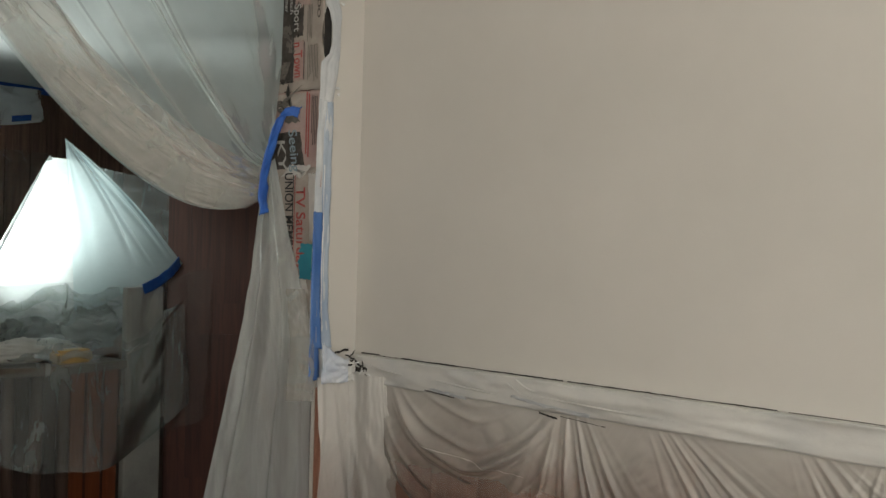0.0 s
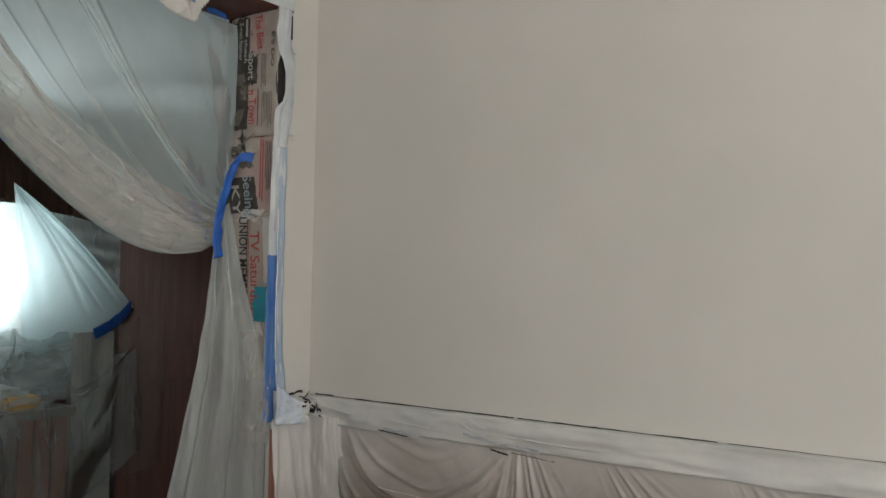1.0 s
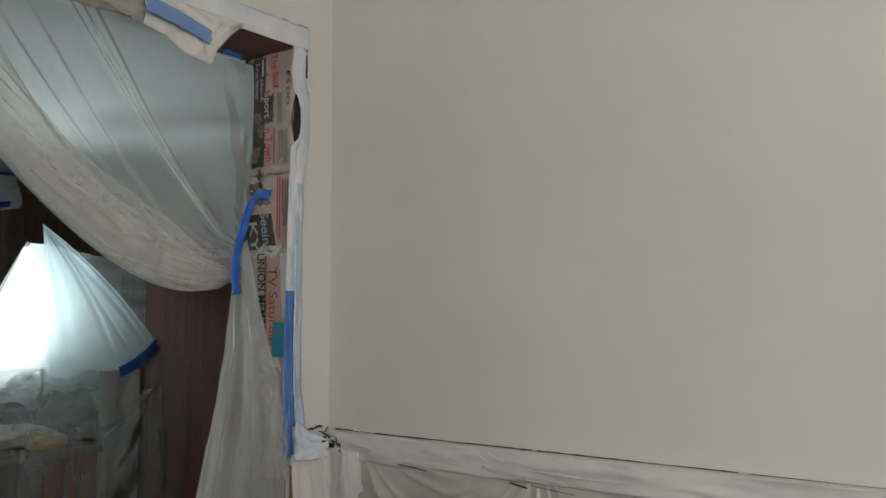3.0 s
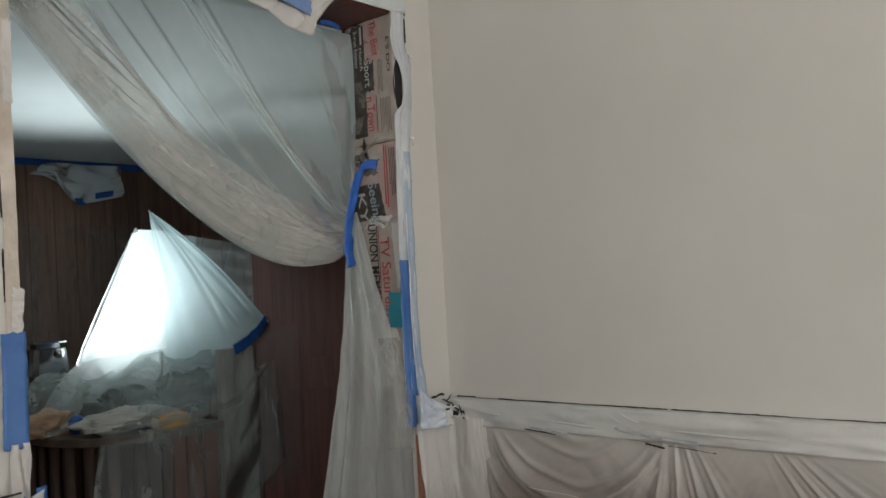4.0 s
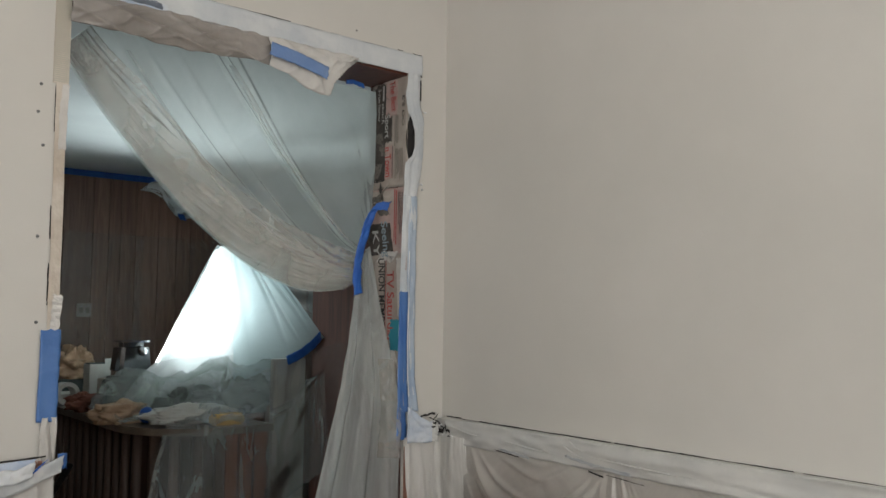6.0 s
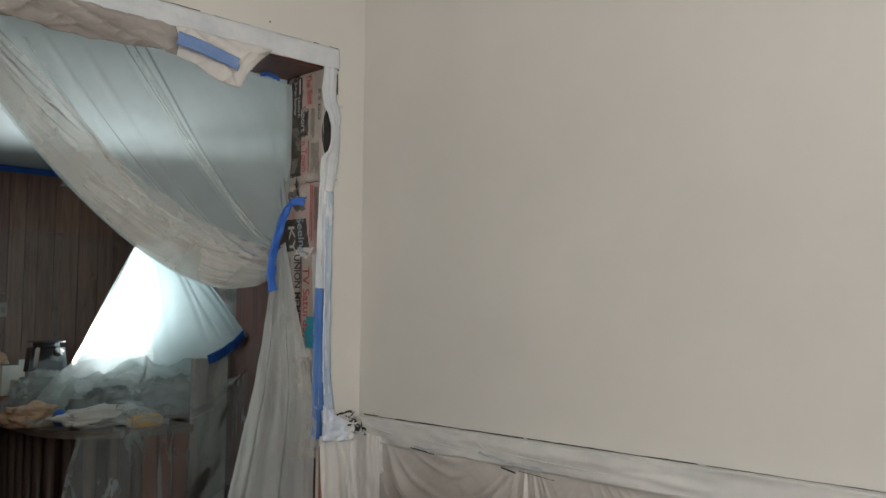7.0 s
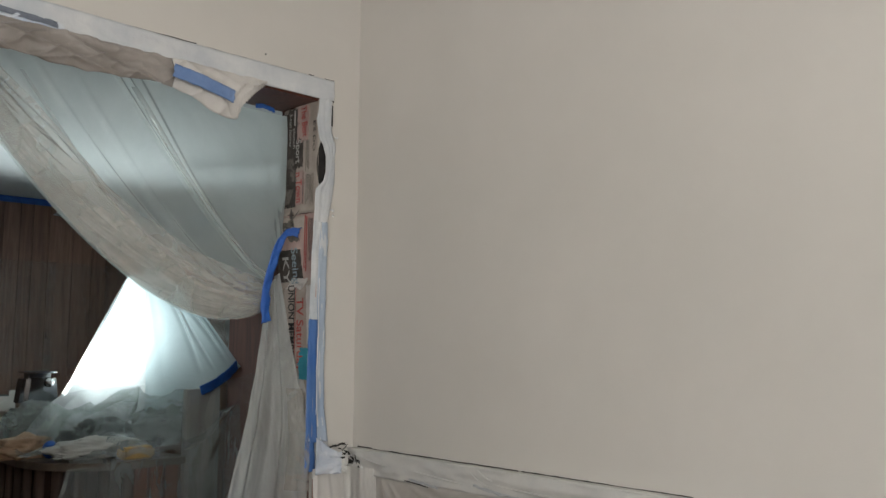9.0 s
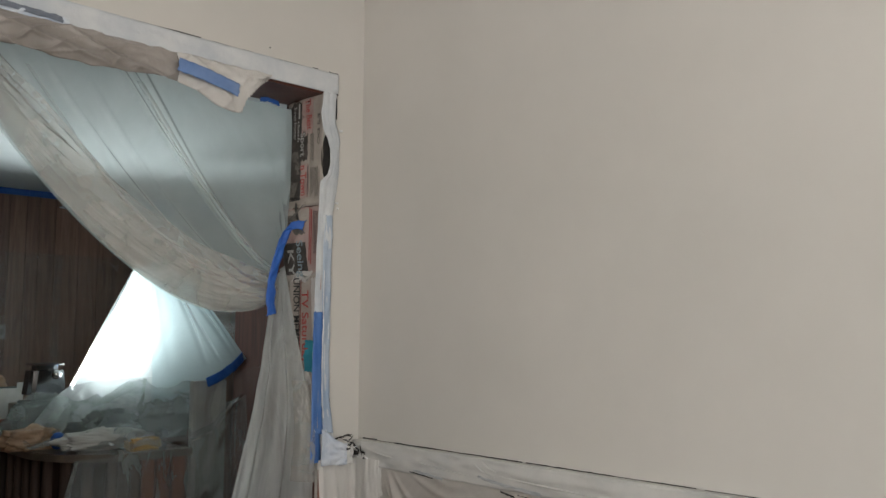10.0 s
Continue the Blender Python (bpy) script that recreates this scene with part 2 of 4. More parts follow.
def oversprayed(name, z0, z1, least, tint=(0.62, 0.59, 0.55)):
    """Clear sheeting on which paint drips and overspray are dense by the rail and thin out in streaks below."""
    m, nt, lo = film(name, tint, 0.67, vary=0.14, scale=3.0, through=0.2, gloss=0.26, clear=(0.93, 0.91, 0.89), bump=0.12, stretch=(1, 1, 0.6), rough=0.28)
    tc = nt.nodes.new("ShaderNodeTexCoord")
    sep = nt.nodes.new("ShaderNodeSeparateXYZ")
    nt.links.new(tc.outputs["Object"], sep.inputs[0])
    up = nt.nodes.new("ShaderNodeMapRange")
    up.inputs["From Min"].default_value, up.inputs["From Max"].default_value = z0, z1
    up.inputs["To Min"].default_value, up.inputs["To Max"].default_value = least, 0.2
    nt.links.new(sep.outputs["Z"], up.inputs["Value"])
    add = nt.nodes.new("ShaderNodeMath")
    add.use_clamp = True
    mix = [n for n in nt.nodes if n.type == "MIX_SHADER" and n.inputs["Fac"].is_linked and n.inputs["Fac"].links[0].from_node == lo][0]
    nt.links.new(lo.outputs[0], add.inputs[0])
    nt.links.new(up.outputs[0], add.inputs[1])
    nt.links.new(add.outputs[0], mix.inputs["Fac"])
    return m


FILM_PAINT = oversprayed("oversprayed_masking_film", 0.56, 0.83, -0.50)
FILM_DENSE = oversprayed("thickly_oversprayed_film", 0.38, 0.68, -0.3, (0.67, 0.65, 0.62))


# ---- building helpers ----
def mesh_of(name, bm, material, smooth=False):
    me = bpy.data.meshes.new(name)
    bmesh.ops.recalc_face_normals(bm, faces=bm.faces)
    if smooth:
        for f in bm.faces:
            f.smooth = True
    bm.to_mesh(me)
    bm.free()
    me.materials.append(material)
    return me


def part(name, bm, material, parent=None, label="", smooth=False):
    ob = new(name, mesh_of(name, bm, material, smooth))
    ob.parent = parent
    return tagged(ob, label)


def thing(name, label, category, group="", kind="", at=(0, 0, 0)):
    ob = new(name)
    ob.location = at
    ob.empty_display_size = 0.05
    return tagged(ob, label, category, group, kind)


def box(x0, x1, y0, y1, z0, z1, bevel=0.0, bm=None):
    own = bmesh.new()
    bmesh.ops.create_cube(own, size=1)
    for v in own.verts:
        v.co = Vector(((x0 + x1) / 2 + v.co.x * (x1 - x0), (y0 + y1) / 2 + v.co.y * (y1 - y0), (z0 + z1) / 2 + v.co.z * (z1 - z0)))
    if bevel:
        bmesh.ops.bevel(own, geom=own.edges[:], offset=bevel, segments=2, affect="EDGES")
    if bm is None:
        return own
    me = bpy.data.meshes.new("tmp")
    own.to_mesh(me)
    own.free()
    bm.from_mesh(me)
    bpy.data.meshes.remove(me)
    return bm


def sheet(fn, nu, nv, thick=0.0):
    """A surface fn(u, v) with u and v from 0 to 1; thick gives it a back and closed edges."""
    bm = bmesh.new()
    front = [[bm.verts.new(fn(i / nu, j / nv)) for j in range(nv + 1)] for i in range(nu + 1)]
    faces = [bm.faces.new((front[i][j], front[i + 1][j], front[i + 1][j + 1], front[i][j + 1])) for i in range(nu) for j in range(nv)]
    if thick:
        bm.normal_update()
        bmesh.ops.solidify(bm, geom=faces, thickness=thick)
    return bm


def n3(x, y, z=0.0, s=1.0):
    return noise.noise(Vector((x * s, y * s, z * s)))


def lerp(a, b, k):
    return a + (b - a) * k


def along(points, k):
    """A place on a smooth line through a few points, k from 0 to 1."""
    n = len(points) - 1
    i = min(int(k * n), n - 1)
    t = k * n - i
    p = [Vector(points[max(0, min(n, i + d))]) for d in (-1, 0, 1, 2)]
    return 0.5 * (2 * p[1] + (p[2] - p[0]) * t + (2 * p[0] - 5 * p[1] + 4 * p[2] - p[3]) * t * t + (3 * p[1] - p[0] - 3 * p[2] + p[3]) * t ** 3)


def rough_strip(line, across, width, seed, wave=0.004, edge=0.004, thick=0.0012, nu=40, nv=6, lift=(0, -1, 0), tear=True):
    """A strip of tape or paper: its middle line by a few points, its width across, its wrinkles lifted off the wall."""
    across, lift = Vector(across), Vector(lift)

    def fn(u, v):
        p = along(line, u)
        w = width + edge * n3(u * 9, seed, 3.1 if v > 0.5 else 7.7)
        q = p + across * (w * (v - 0.5))
        ends = 0.006 * n3(v * 7, seed, 5.0) if tear and u in (0.0, 1.0) else 0.0
        d = along(line, min(1, u + 0.02)) - along(line, max(0, u - 0.02))
        return q + d.normalized() * ends + lift * (wave * (0.5 + n3(u * 11, v * 1.7, seed) + 0.4 * n3(u * 31, v * 4, seed)))

    return sheet(fn, nu, nv, thick)


# ---- the near room ----
EX, OPEN_L, OPEN_R, HEAD, DEEP = 0.12, -1.246, -0.165, 2.04, 0.2


def wall_piece(name, label, *boxes, material=WALL):
    bm = bmesh.new()
    for b in boxes:
        box(*b, bm=bm)
    return tagged(part(name, bm, material, None, label), category="wall", kind="structure")


wall_piece("wall_north", "beige painted wall with a wide doorway cut in it",
           (-4.2, OPEN_L, 0, DEEP, -0.25, 2.6), (OPEN_R, EX, 0, DEEP, -0.25, 2.6), (OPEN_L, OPEN_R, 0, DEEP, HEAD, 2.6))
wall_piece("wall_east", "smooth beige painted wall above covered wainscot", (0, EX, -4.8, 0, -0.02, 2.6))
wall_piece("wall_west", "plain beige wall out of view with an assumed window opening", (-4.32, -4.2, -4.8, -4.0, -0.02, 2.6), (-4.32, -4.2, -2.6, DEEP, -0.02, 2.6),
           (-4.32, -4.2, -4.0, -2.6, -0.02, 0.9), (-4.32, -4.2, -4.0, -2.6, 2.3, 2.6))
wall_piece("wall_south", "plain beige wall with a wide window opening", (-4.32, -2.7, -4.8, -4.65, -0.02, 2.6), (-0.3, 0, -4.8, -4.65, -0.02, 2.6),
           (-2.7, -0.3, -4.8, -4.65, -0.02, 0.85), (-2.7, -0.3, -4.8, -4.65, 2.35, 2.6))
tagged(part("floor", box(-4.2, 0, -4.65, 0, -0.12, 0), FLOORMAT, None, "brown wooden floor boards"), category="floor", kind="structure")
tagged(part("ceiling", box(-4.32, EX, -4.8, DEEP, 2.6, 2.7), CEIL, None, "plain white painted ceiling"), category="ceiling", kind="structure")
ground = tagged(part("ground", box(-60, 60, -60, 60, -0.6, -0.5), GREENPL, None, "plain ground outside the house"), category="ground", kind="structure")

# Wainscot and chair rail, hidden for the most part by sheeting.
wains = thing("wainscot", "reddish wood wainscot boards under plastic sheeting", "wainscot", kind="structure")
for i in range(22):
    y1 = -0.012 - i * 0.15
    part("board", box(-0.016, -0.001, y1 - 0.147, y1, 0.0, 0.84, 0.002), REDWOOD, wains)
for i in range(2):
    part("board", box(-0.165 + i * 0.076, -0.165 + i * 0.076 + 0.073, -0.015, -0.001, 0.0, 0.82, 0.002), REDWOOD, wains)
for i in range(9):
    part("board", box(-1.4 - i * 0.15, -1.253 - i * 0.15, -0.015, -0.001, 0.0, 0.84, 0.002), REDWOOD, wains)
rail = thing("chair_rail", "wooden chair rail covered with masking tape", "chair rail", kind="structure")
part("rail", box(-0.024, -0.001, -4.6, -0.03, 0.845, 0.897, 0.005), REDWOOD, rail)
part("rail", box(-2.6, -1.262, -0.02, -0.001, 0.845, 0.895, 0.005), REDWOOD, rail)


# ---- masking along the east wall ----
east = thing("masking_sheet", "paint-streaked clear masking film taped below the chair rail", "masking film")


def ridge_at(k, sharp=0.13):
    """Narrow ridges, one for each whole number of k."""
    return math.exp(-(((k % 1.0) - 0.5) / sharp) ** 2)


def east_film(u, v):
    y = lerp(-0.02, -3.2, u)
    z = lerp(0.848, 0.0, v)
    drop = v * 0.848
    ease = min(1.0, drop * 7)
    out = 0.028 + 0.022 * min(1, drop * 4)
    # swags between pinched places
    for a, b, deep in ((-0.16, -0.72, 0.20), (-1.45, -2.05, 0.2), (-2.2, -2.9, 0.2)):
        t = (y - (a + b) / 2) / ((a - b) / 2)
        if abs(t) < 1:
            d = drop - deep * (1 - abs(t) ** 2.2) + 0.03 * n3(y * 7, 1.0)
            out += (1 - t ** 4) * ease * (0.036 * ridge_at(d * 6.0 + 0.55, 0.085) + 0.012 * ridge_at(d * 13 + 0.2, 0.11)) * math.exp(-max(0, d) * 3.5)
    # fans of folds below the pinches
    for c, lean in ((-0.73, -0.15), (-0.98, -1.05), (-1.30, -1.0), (-1.45, 0.0), (-2.1, 0.0), (-2.9, 0.0)):
        a = (y - c - lean * drop) / (0.05 + drop * 0.55)
        out += math.exp(-a * a * 1.6) * ease * (0.017 * ridge_at(a * 2.3 + c, 0.13) + 0.007 * ridge_at(a * 5.1 + 0.3, 0.18))
    out += 0.008 * n3(y * 4, z * 5, 2.0) * ease + 0.006 * abs(n3(y * 13 - z * 9, z * 8, 4.0)) * ease + 0.003 * abs(n3(y * 34 + z * 20, z * 24, 7.0)) * ease
    return Vector((-max(0.0255, out), y, z))


part("film", sheet(east_film, 900, 200), FILM_PAINT, east, smooth=True)
# Glint along the film, put in as a thin pale strip.
part("painted_glint", sheet(lambda u, v: east_film(lerp(0.079, 0.189, u), lerp(0.175, 0.222, u) + 0.008 * math.sin(u * 3.1) + 0.0018 * v * (0.4 + abs(n3(u * 9, 2)))) + Vector((-0.0015, 0, 0)), 60, 1), RAILTAPE, east, "glint on the film, made as a thin pale strip")
part("tape_lip", box(-0.031, -0.002, -3.2, -0.02, 0.8975, 0.9035, 0.0015), RAILTAPE, east)
part("tape_band", rough_strip([(-0.031, -0.02, 0.868), (-0.031, -0.6, 0.866), (-0.032, -1.6, 0.866), (-0.032, -3.2, 0.866)], (0, 0, 1), 0.074, 3.0,
                              wave=0.013, edge=0.012, lift=(-1, 0, 0), nu=300, nv=14), RAILTAPE, east, "white painted-over masking tape", smooth=True)
for y0, y1, z, w in ((-0.03, -0.10, 0.905, 0.004), (-0.10, -0.18, 0.903, 0.0012), (-0.18, -0.59, 0.903, 0.003), (-0.588, -0.70, 0.903, 0.0035), (-0.712, -0.93, 0.903, 0.0028), (-0.928, -0.96, 0.9025, 0.0018), (-0.957, -1.216, 0.902, 0.0032),
                     (-1.24, -1.9, 0.902, 0.0014), (-0.66, -0.71, 0.823, 0.0045), (-0.3, -0.40, 0.833, 0.003), (-0.72, -0.84, 0.822, 0.0014)):
    low = z < 0.87
    part("paint_crack", rough_strip([(-0.049 if low else -0.003, y0, z + (0.004 if low else 0.002)), (-0.049 if low else -0.003, (y0 + y1) / 2, z + (0 if low else 0.002)), (-0.049 if low else -0.003, y1, z - (0.004 if low else -0.002))],
                                    (0, 0, 1), w, y0 * 9, wave=0.001, edge=0.003, lift=(-1, 0, 0), nu=20, nv=2, thick=0.0006), CRACK, east, "dark crack in the dried paint")
part("blue_patch", rough_strip([(-0.049, -0.32, 0.842), (-0.050, -0.38, 0.838), (-0.049, -0.44, 0.832)], (0, 0, 1), 0.007, 1.0, wave=0.002, edge=0.006, lift=(-1, 0, 0), nu=24, nv=4), SOFTBLUE, east)
part("blue_patch", rough_strip([(-0.049, -0.58, 0.856), (-0.051, -0.68, 0.846), (-0.050, -0.80, 0.838)], (0, 0, 1), 0.008, 2.0, wave=0.002, edge=0.008, lift=(-1, 0, 0), nu=30, nv=4), SOFTBLUE, east)
for ya, za, yb, zb, w in ((-0.590, 0.900, 0.055, 0.024, 0.006), (-0.565, 0.888, 0.075, 0.028, 0.004), (-0.66, 0.866, 0.34, 0.010, 0.006), (-0.10, 0.885, 0.12, 0.016, 0.004), (-0.34, 0.868, 0.20, 0.012, 0.005)):
    part("crease", sheet(lambda u, v, ya=ya, za=za, yb=yb, zb=zb, w=w: Vector((-0.0445 - 0.004 * math.sin(v * math.pi), ya - yb * u, za - zb * (2 * u - u * u) + w * (v - 0.5) * math.sin(0.15 + 2.8 * u))), 30, 4), RAILTAPE, east, "raised crease in the masking tape", smooth=True)

# The corner between casing and east wall.
corner = thing("corner_masking", "crumpled white masking tape and film in the wall corner", "masking tape")


def corner_film(u, v):
    p = along([(-0.180, -0.024, 0), (-0.11, -0.040, 0), (-0.058, -0.054, 0), (-0.052, -0.11, 0), (-0.030, -0.15 - 0.16 * v + 0.03 * n3(v * 9, 3.0), 0)], u)
    z = lerp(0.852, 0.0, v)
    d = v * 0.85
    c = (u - 0.12) / (0.05 + d * 0.5)
    lift = 0.010 * min(1, d * 4) + 0.014 * ridge_at(c * 0.55 + 0.3 * n3(u * 3, d * 4, 2), 0.22) * min(1, d * 6) * math.exp(-abs(c) * 0.35) + 0.006 * abs(n3(u * 9 + d * 3, z * 6, 6)) + 0.004 * abs(n3(u * 22, z * 14, 3))
    return Vector((p.x - lift * min(1, u * 1.6), p.y - lift * (1 - 0.6 * u), z))


part("film", sheet(corner_film, 70, 70), FILM_DENSE, corner, smooth=True)


def corner_patch(u, v):
    p = along([(-0.180, -0.036, 0), (-0.11, -0.056, 0), (-0.070, -0.074, 0), (-0.050, -0.13, 0)], u)
    top = 0.90 if u > 0.35 else lerp(0.95, 0.90, u / 0.35)
    z = lerp(top + 0.008 * n3(u * 6, 1), 0.836 + 0.004 * n3(u * 5, 4), v)
    lift = 0.010 * abs(n3(u * 6, v * 3, 2)) + 0.006 * abs(n3(u * 15 + v * 4, v * 6, 5))
    return Vector((p.x - 0.4 * lift, p.y - lift, z))


part("tape_patch", sheet(lambda u, v: corner_patch(0.42 * u, v) + Vector((0, -0.002, 0)), 30, 20, 0.0008), TAPE_CORNER, corner, "thinly painted blue tape", smooth=True)
part("tape_patch", sheet(lambda u, v: corner_patch(0.36 + 0.24 * u * (0.92 + 0.10 * n3(v * 4, 2)), v), 30, 20, 0.0008), RAILTAPE, corner, smooth=True)
for k, (x, z, dx, dz) in enumerate(((-0.100, 0.908, 0.030, 0.004), (-0.066, 0.914, 0.03, 0.001), (-0.062, 0.885, 0.006, -0.02), (-0.055, 0.872, 0.012, -0.006), (-0.05, 0.852, 0.014, -0.014), (-0.07, 0.866, 0.004, 0.014))):
    y = -0.003 if z > 0.9 else -0.084
    part("paint_crack", rough_strip([(x, y, z), (x + dx / 2, y - 0.001, z + dz / 2 + 0.002), (x + dx, y - 0.002, z + dz)], (0.2, 0, 1), 0.007, k * 3.3, wave=0.002, edge=0.007, nu=12, nv=3),
         CRACK, corner, "dark crack in the dried paint")

rng = random.Random(11)
for k in range(11):
    t = rng.random()
    x, z, y = lerp(-0.112, -0.052, t) + rng.uniform(-0.01, 0.01), lerp(0.908, 0.845, t) + rng.uniform(-0.012, 0.012), lerp(-0.068, -0.092, t)
    a = rng.uniform(-1.4, 1.4)
    n = rng.uniform(0.006, 0.016)
    part("paint_crack", rough_strip([(x, y, z), (x + n * 0.5, y - 0.002, z - n * 0.5 * math.sin(a)), (x + n, y - 0.003, z - n * math.sin(a))], (0.3, 0, 1), rng.uniform(0.002, 0.005), k * 1.7, wave=0.002, edge=0.006, nu=10, nv=2),
         CRACK if k % 3 else PAPER_WHITE, corner, "dark crack in the dried paint")

# ---- masking round the doorway ----
casing = thing("doorway_masking", "white painted-over masking tape round the doorway, blue tape showing through", "masking tape")
part("head_strip", rough_strip([(-1.30, -0.004, 2.072), (-0.9, -0.004, 2.070), (-0.5, -0.004, 2.067), (-0.112, -0.004, 2.069)], (0, 0, 1), 0.068, 21.0, wave=0.004, edge=0.004, nu=160, nv=10), TAPE_HEAD, casing, smooth=True)
part("blue_patch", rough_strip([(-1.30, -0.010, 2.046), (-1.0, -0.010, 2.046)], (0, 0, 1), 0.022, 2.0, nu=30, nv=3), PAPER_BLUISH, casing)
part("blue_patch", rough_strip([(-1.18, -0.012, 2.056), (-1.015, -0.012, 2.050)], (0, 0, 1), 0.016, 2.8, nu=20, nv=3), SLATE, casing, "strip of grey-blue tape")


def stepped(rows, z):
    """A value that goes evenly from row to row of (height, value), from the top down."""
    for (za, a), (zb, b) in zip(rows, rows[1:]):
        if z >= zb:
            return lerp(a, b, min(1.0, max(0.0, (za - z) / (za - zb))))
    return rows[-1][1]


INNER = ((2.034, -0.172), (1.963, -0.181), (1.905, -0.172), (1.882, -0.160), (1.845, -0.148), (1.795, -0.146), (1.762, -0.154), (1.735, -0.180), (1.66, -0.184), (1.53, -0.191), (1.28, -0.196), (0.842, -0.198))
OUTER = ((2.034, -0.119), (1.945, -0.119), (1.885, -0.104), (1.765, -0.103), (1.667, -0.120), (1.629, -0.128), (1.35, -0.131), (1.17, -0.131), (1.03, -0.126), (0.94, -0.112), (0.842, -0.090))


def side_tape(z0, z1, a, b, off, seed, nu=150, nv=12, ragged=0.0):
    """Tape on the doorway's edge between heights z0 and z1, over the share a to b of its width."""
    def fn(u, v):
        z = lerp(z0, z1, u)
        x0, x1 = stepped(INNER, z), stepped(OUTER, z) + 0.0016 * n3(z * 22, seed) + 0.0008 * n3(z * 70, seed)
        k = lerp(a, b, v) + ragged * n3(z * 14, v * 3, seed)
        fold = 0.0045 * (1 - abs(n3(z * 3.2 + seed, k * 3.0, seed))) ** 9 + 0.0016 * (1 - abs(n3(z * 9, k * 4 + z * 3, seed))) ** 6
        bow = 0.010 * math.exp(-((z - 1.82) / 0.07) ** 2) * (1 - k)
        return Vector((lerp(x0, x1, k), -0.004 - off - fold - bow, z + 0.004 * n3(k * 7, seed, u)))
    return sheet(fn, nu, nv, 0.0008)


part("side_strip", side_tape(2.036, 1.60, 0.0, 1.0, 0.0, 3.0), TAPE_HEAD, casing, smooth=True)
part("side_strip", side_tape(1.63, 0.842, 0.0, 1.0, 0.001, 7.0, 260), TAPE_SIDE, casing, smooth=True)
part("blue_strip", side_tape(1.628, 0.93, 0.46, 0.97, 0.0035, 9.0, 200, 6, 0.03), TAPE_SMEAR, casing, "thinly painted blue tape", smooth=True)
part("blue_strip", side_tape(1.315, 0.93, -0.04, 0.50, 0.005, 12.0, 140, 6, 0.02), BLUE_BARE, casing, "bare blue painter's tape", smooth=True)
part("blue_strip", side_tape(0.955, 0.842, -0.04, 0.34, 0.0055, 13.0, 60, 6, 0.04), BLUE_BARE, casing, "bare blue painter's tape", smooth=True)
# Highlight on the tape's fold, painted as a narrow white strip.
part("fold_highlight", side_tape(1.45, 0.98, 0.50, 0.55, 0.0062, 15.0, 140, 3, 0.02), PAPER_WHITE, casing, smooth=True)
part("dark_edge", side_tape(1.62, 0.99, 0.985, 1.02, -0.001, 17.0, 200, 2, 0.012), CRACK, casing, "dark gap along the tape's edge")
part("dark_edge", side_tape(2.02, 1.95, 0.97, 1.03, -0.001, 18.0, 30, 2, 0.02), CRACK, casing, "dark gap along the tape's edge")
for x0, x1, z in ((-1.15, -0.62, 2.104), (-0.60, -0.225, 2.102), (-0.215, -0.195, 2.105), (-0.15, -0.115, 2.1045)):
    part("paint_crack", rough_strip([(x0, -0.003, z), ((x0 + x1) / 2, -0.003, z - 0.001), (x1, -0.003, z)], (0, 0, 1), 0.0026, x0 * 7, wave=0.001, edge=0.0035, nu=60, nv=2, thick=0.0006), CRACK, casing, "dark crack in the dried paint")
part("paint_crack", rough_strip([(-0.119, -0.005, 2.043), (-0.118, -0.005, 2.036), (-0.112, -0.005, 2.032)], (0.4, 0, 1), 0.004, 5.0, wave=0.001, edge=0.004, nu=10, nv=2, thick=0.0006), CRACK, casing)
for x, z, dx in ((-0.108, 1.915, 0.014), (-0.112, 1.655, 0.006), (-0.115, 1.672, 0.008)):
    part("paint_flake", rough_strip([(x, -0.006, z), (x + dx * 0.5, -0.009, z - 0.002), (x + dx, -0.007, z - 0.001)], (0.2, 0, 1), 0.006, x * 99 + z, wave=0.003, edge=0.006, nu=10, nv=3), PAPER_WHITE, casing)

# Wooden jamb lining of the opening.
jamb = thing("door_jamb", "dark stained wooden lining of the doorway", "door jamb", kind="structure")
part("side_lining", box(OPEN_R - 0.002, OPEN_R + 0.004, 0.012, DEEP + 0.01, -0.2, HEAD, 0.002), DARKWOOD, jamb)
part("side_lining", box(OPEN_L - 0.02, OPEN_L + 0.010, 0.012, DEEP + 0.01, -0.2, HEAD, 0.002), DARKWOOD, jamb)
part("head_lining", box(OPEN_L, OPEN_R, 0.003, DEEP + 0.01, HEAD - 0.012, HEAD + 0.02, 0.002), DARKWOOD, jamb)
part("threshold", box(OPEN_L, OPEN_R, 0.0, DEEP, -0.2, -0.002), FLOORMAT, jamb)

# Torn masking paper under the head.
flap = thing("torn_masking_paper", "crumpled grey-brown masking paper drooping below the doorway head", "masking paper")


FLAP_EDGE = ((-1.26, 1.955), (-1.146, 1.951), (-1.07, 1.947), (-0.94, 1.943), (-0.865, 1.947), (-0.77, 1.956), (-0.70, 1.952), (-0.635, 1.936), (-0.562, 1.898), (-0.515, 1.892), (-0.497, 1.900), (-0.480, 1.944), (-0.44, 1.985), (-0.402, 2.022))


def flap_low(x):
    for (xa, a), (xb, b) in zip(FLAP_EDGE, FLAP_EDGE[1:]):
        if x <= xb:
            return lerp(a, b, (x - xa) / (xb - xa))
    return FLAP_EDGE[-1][1]


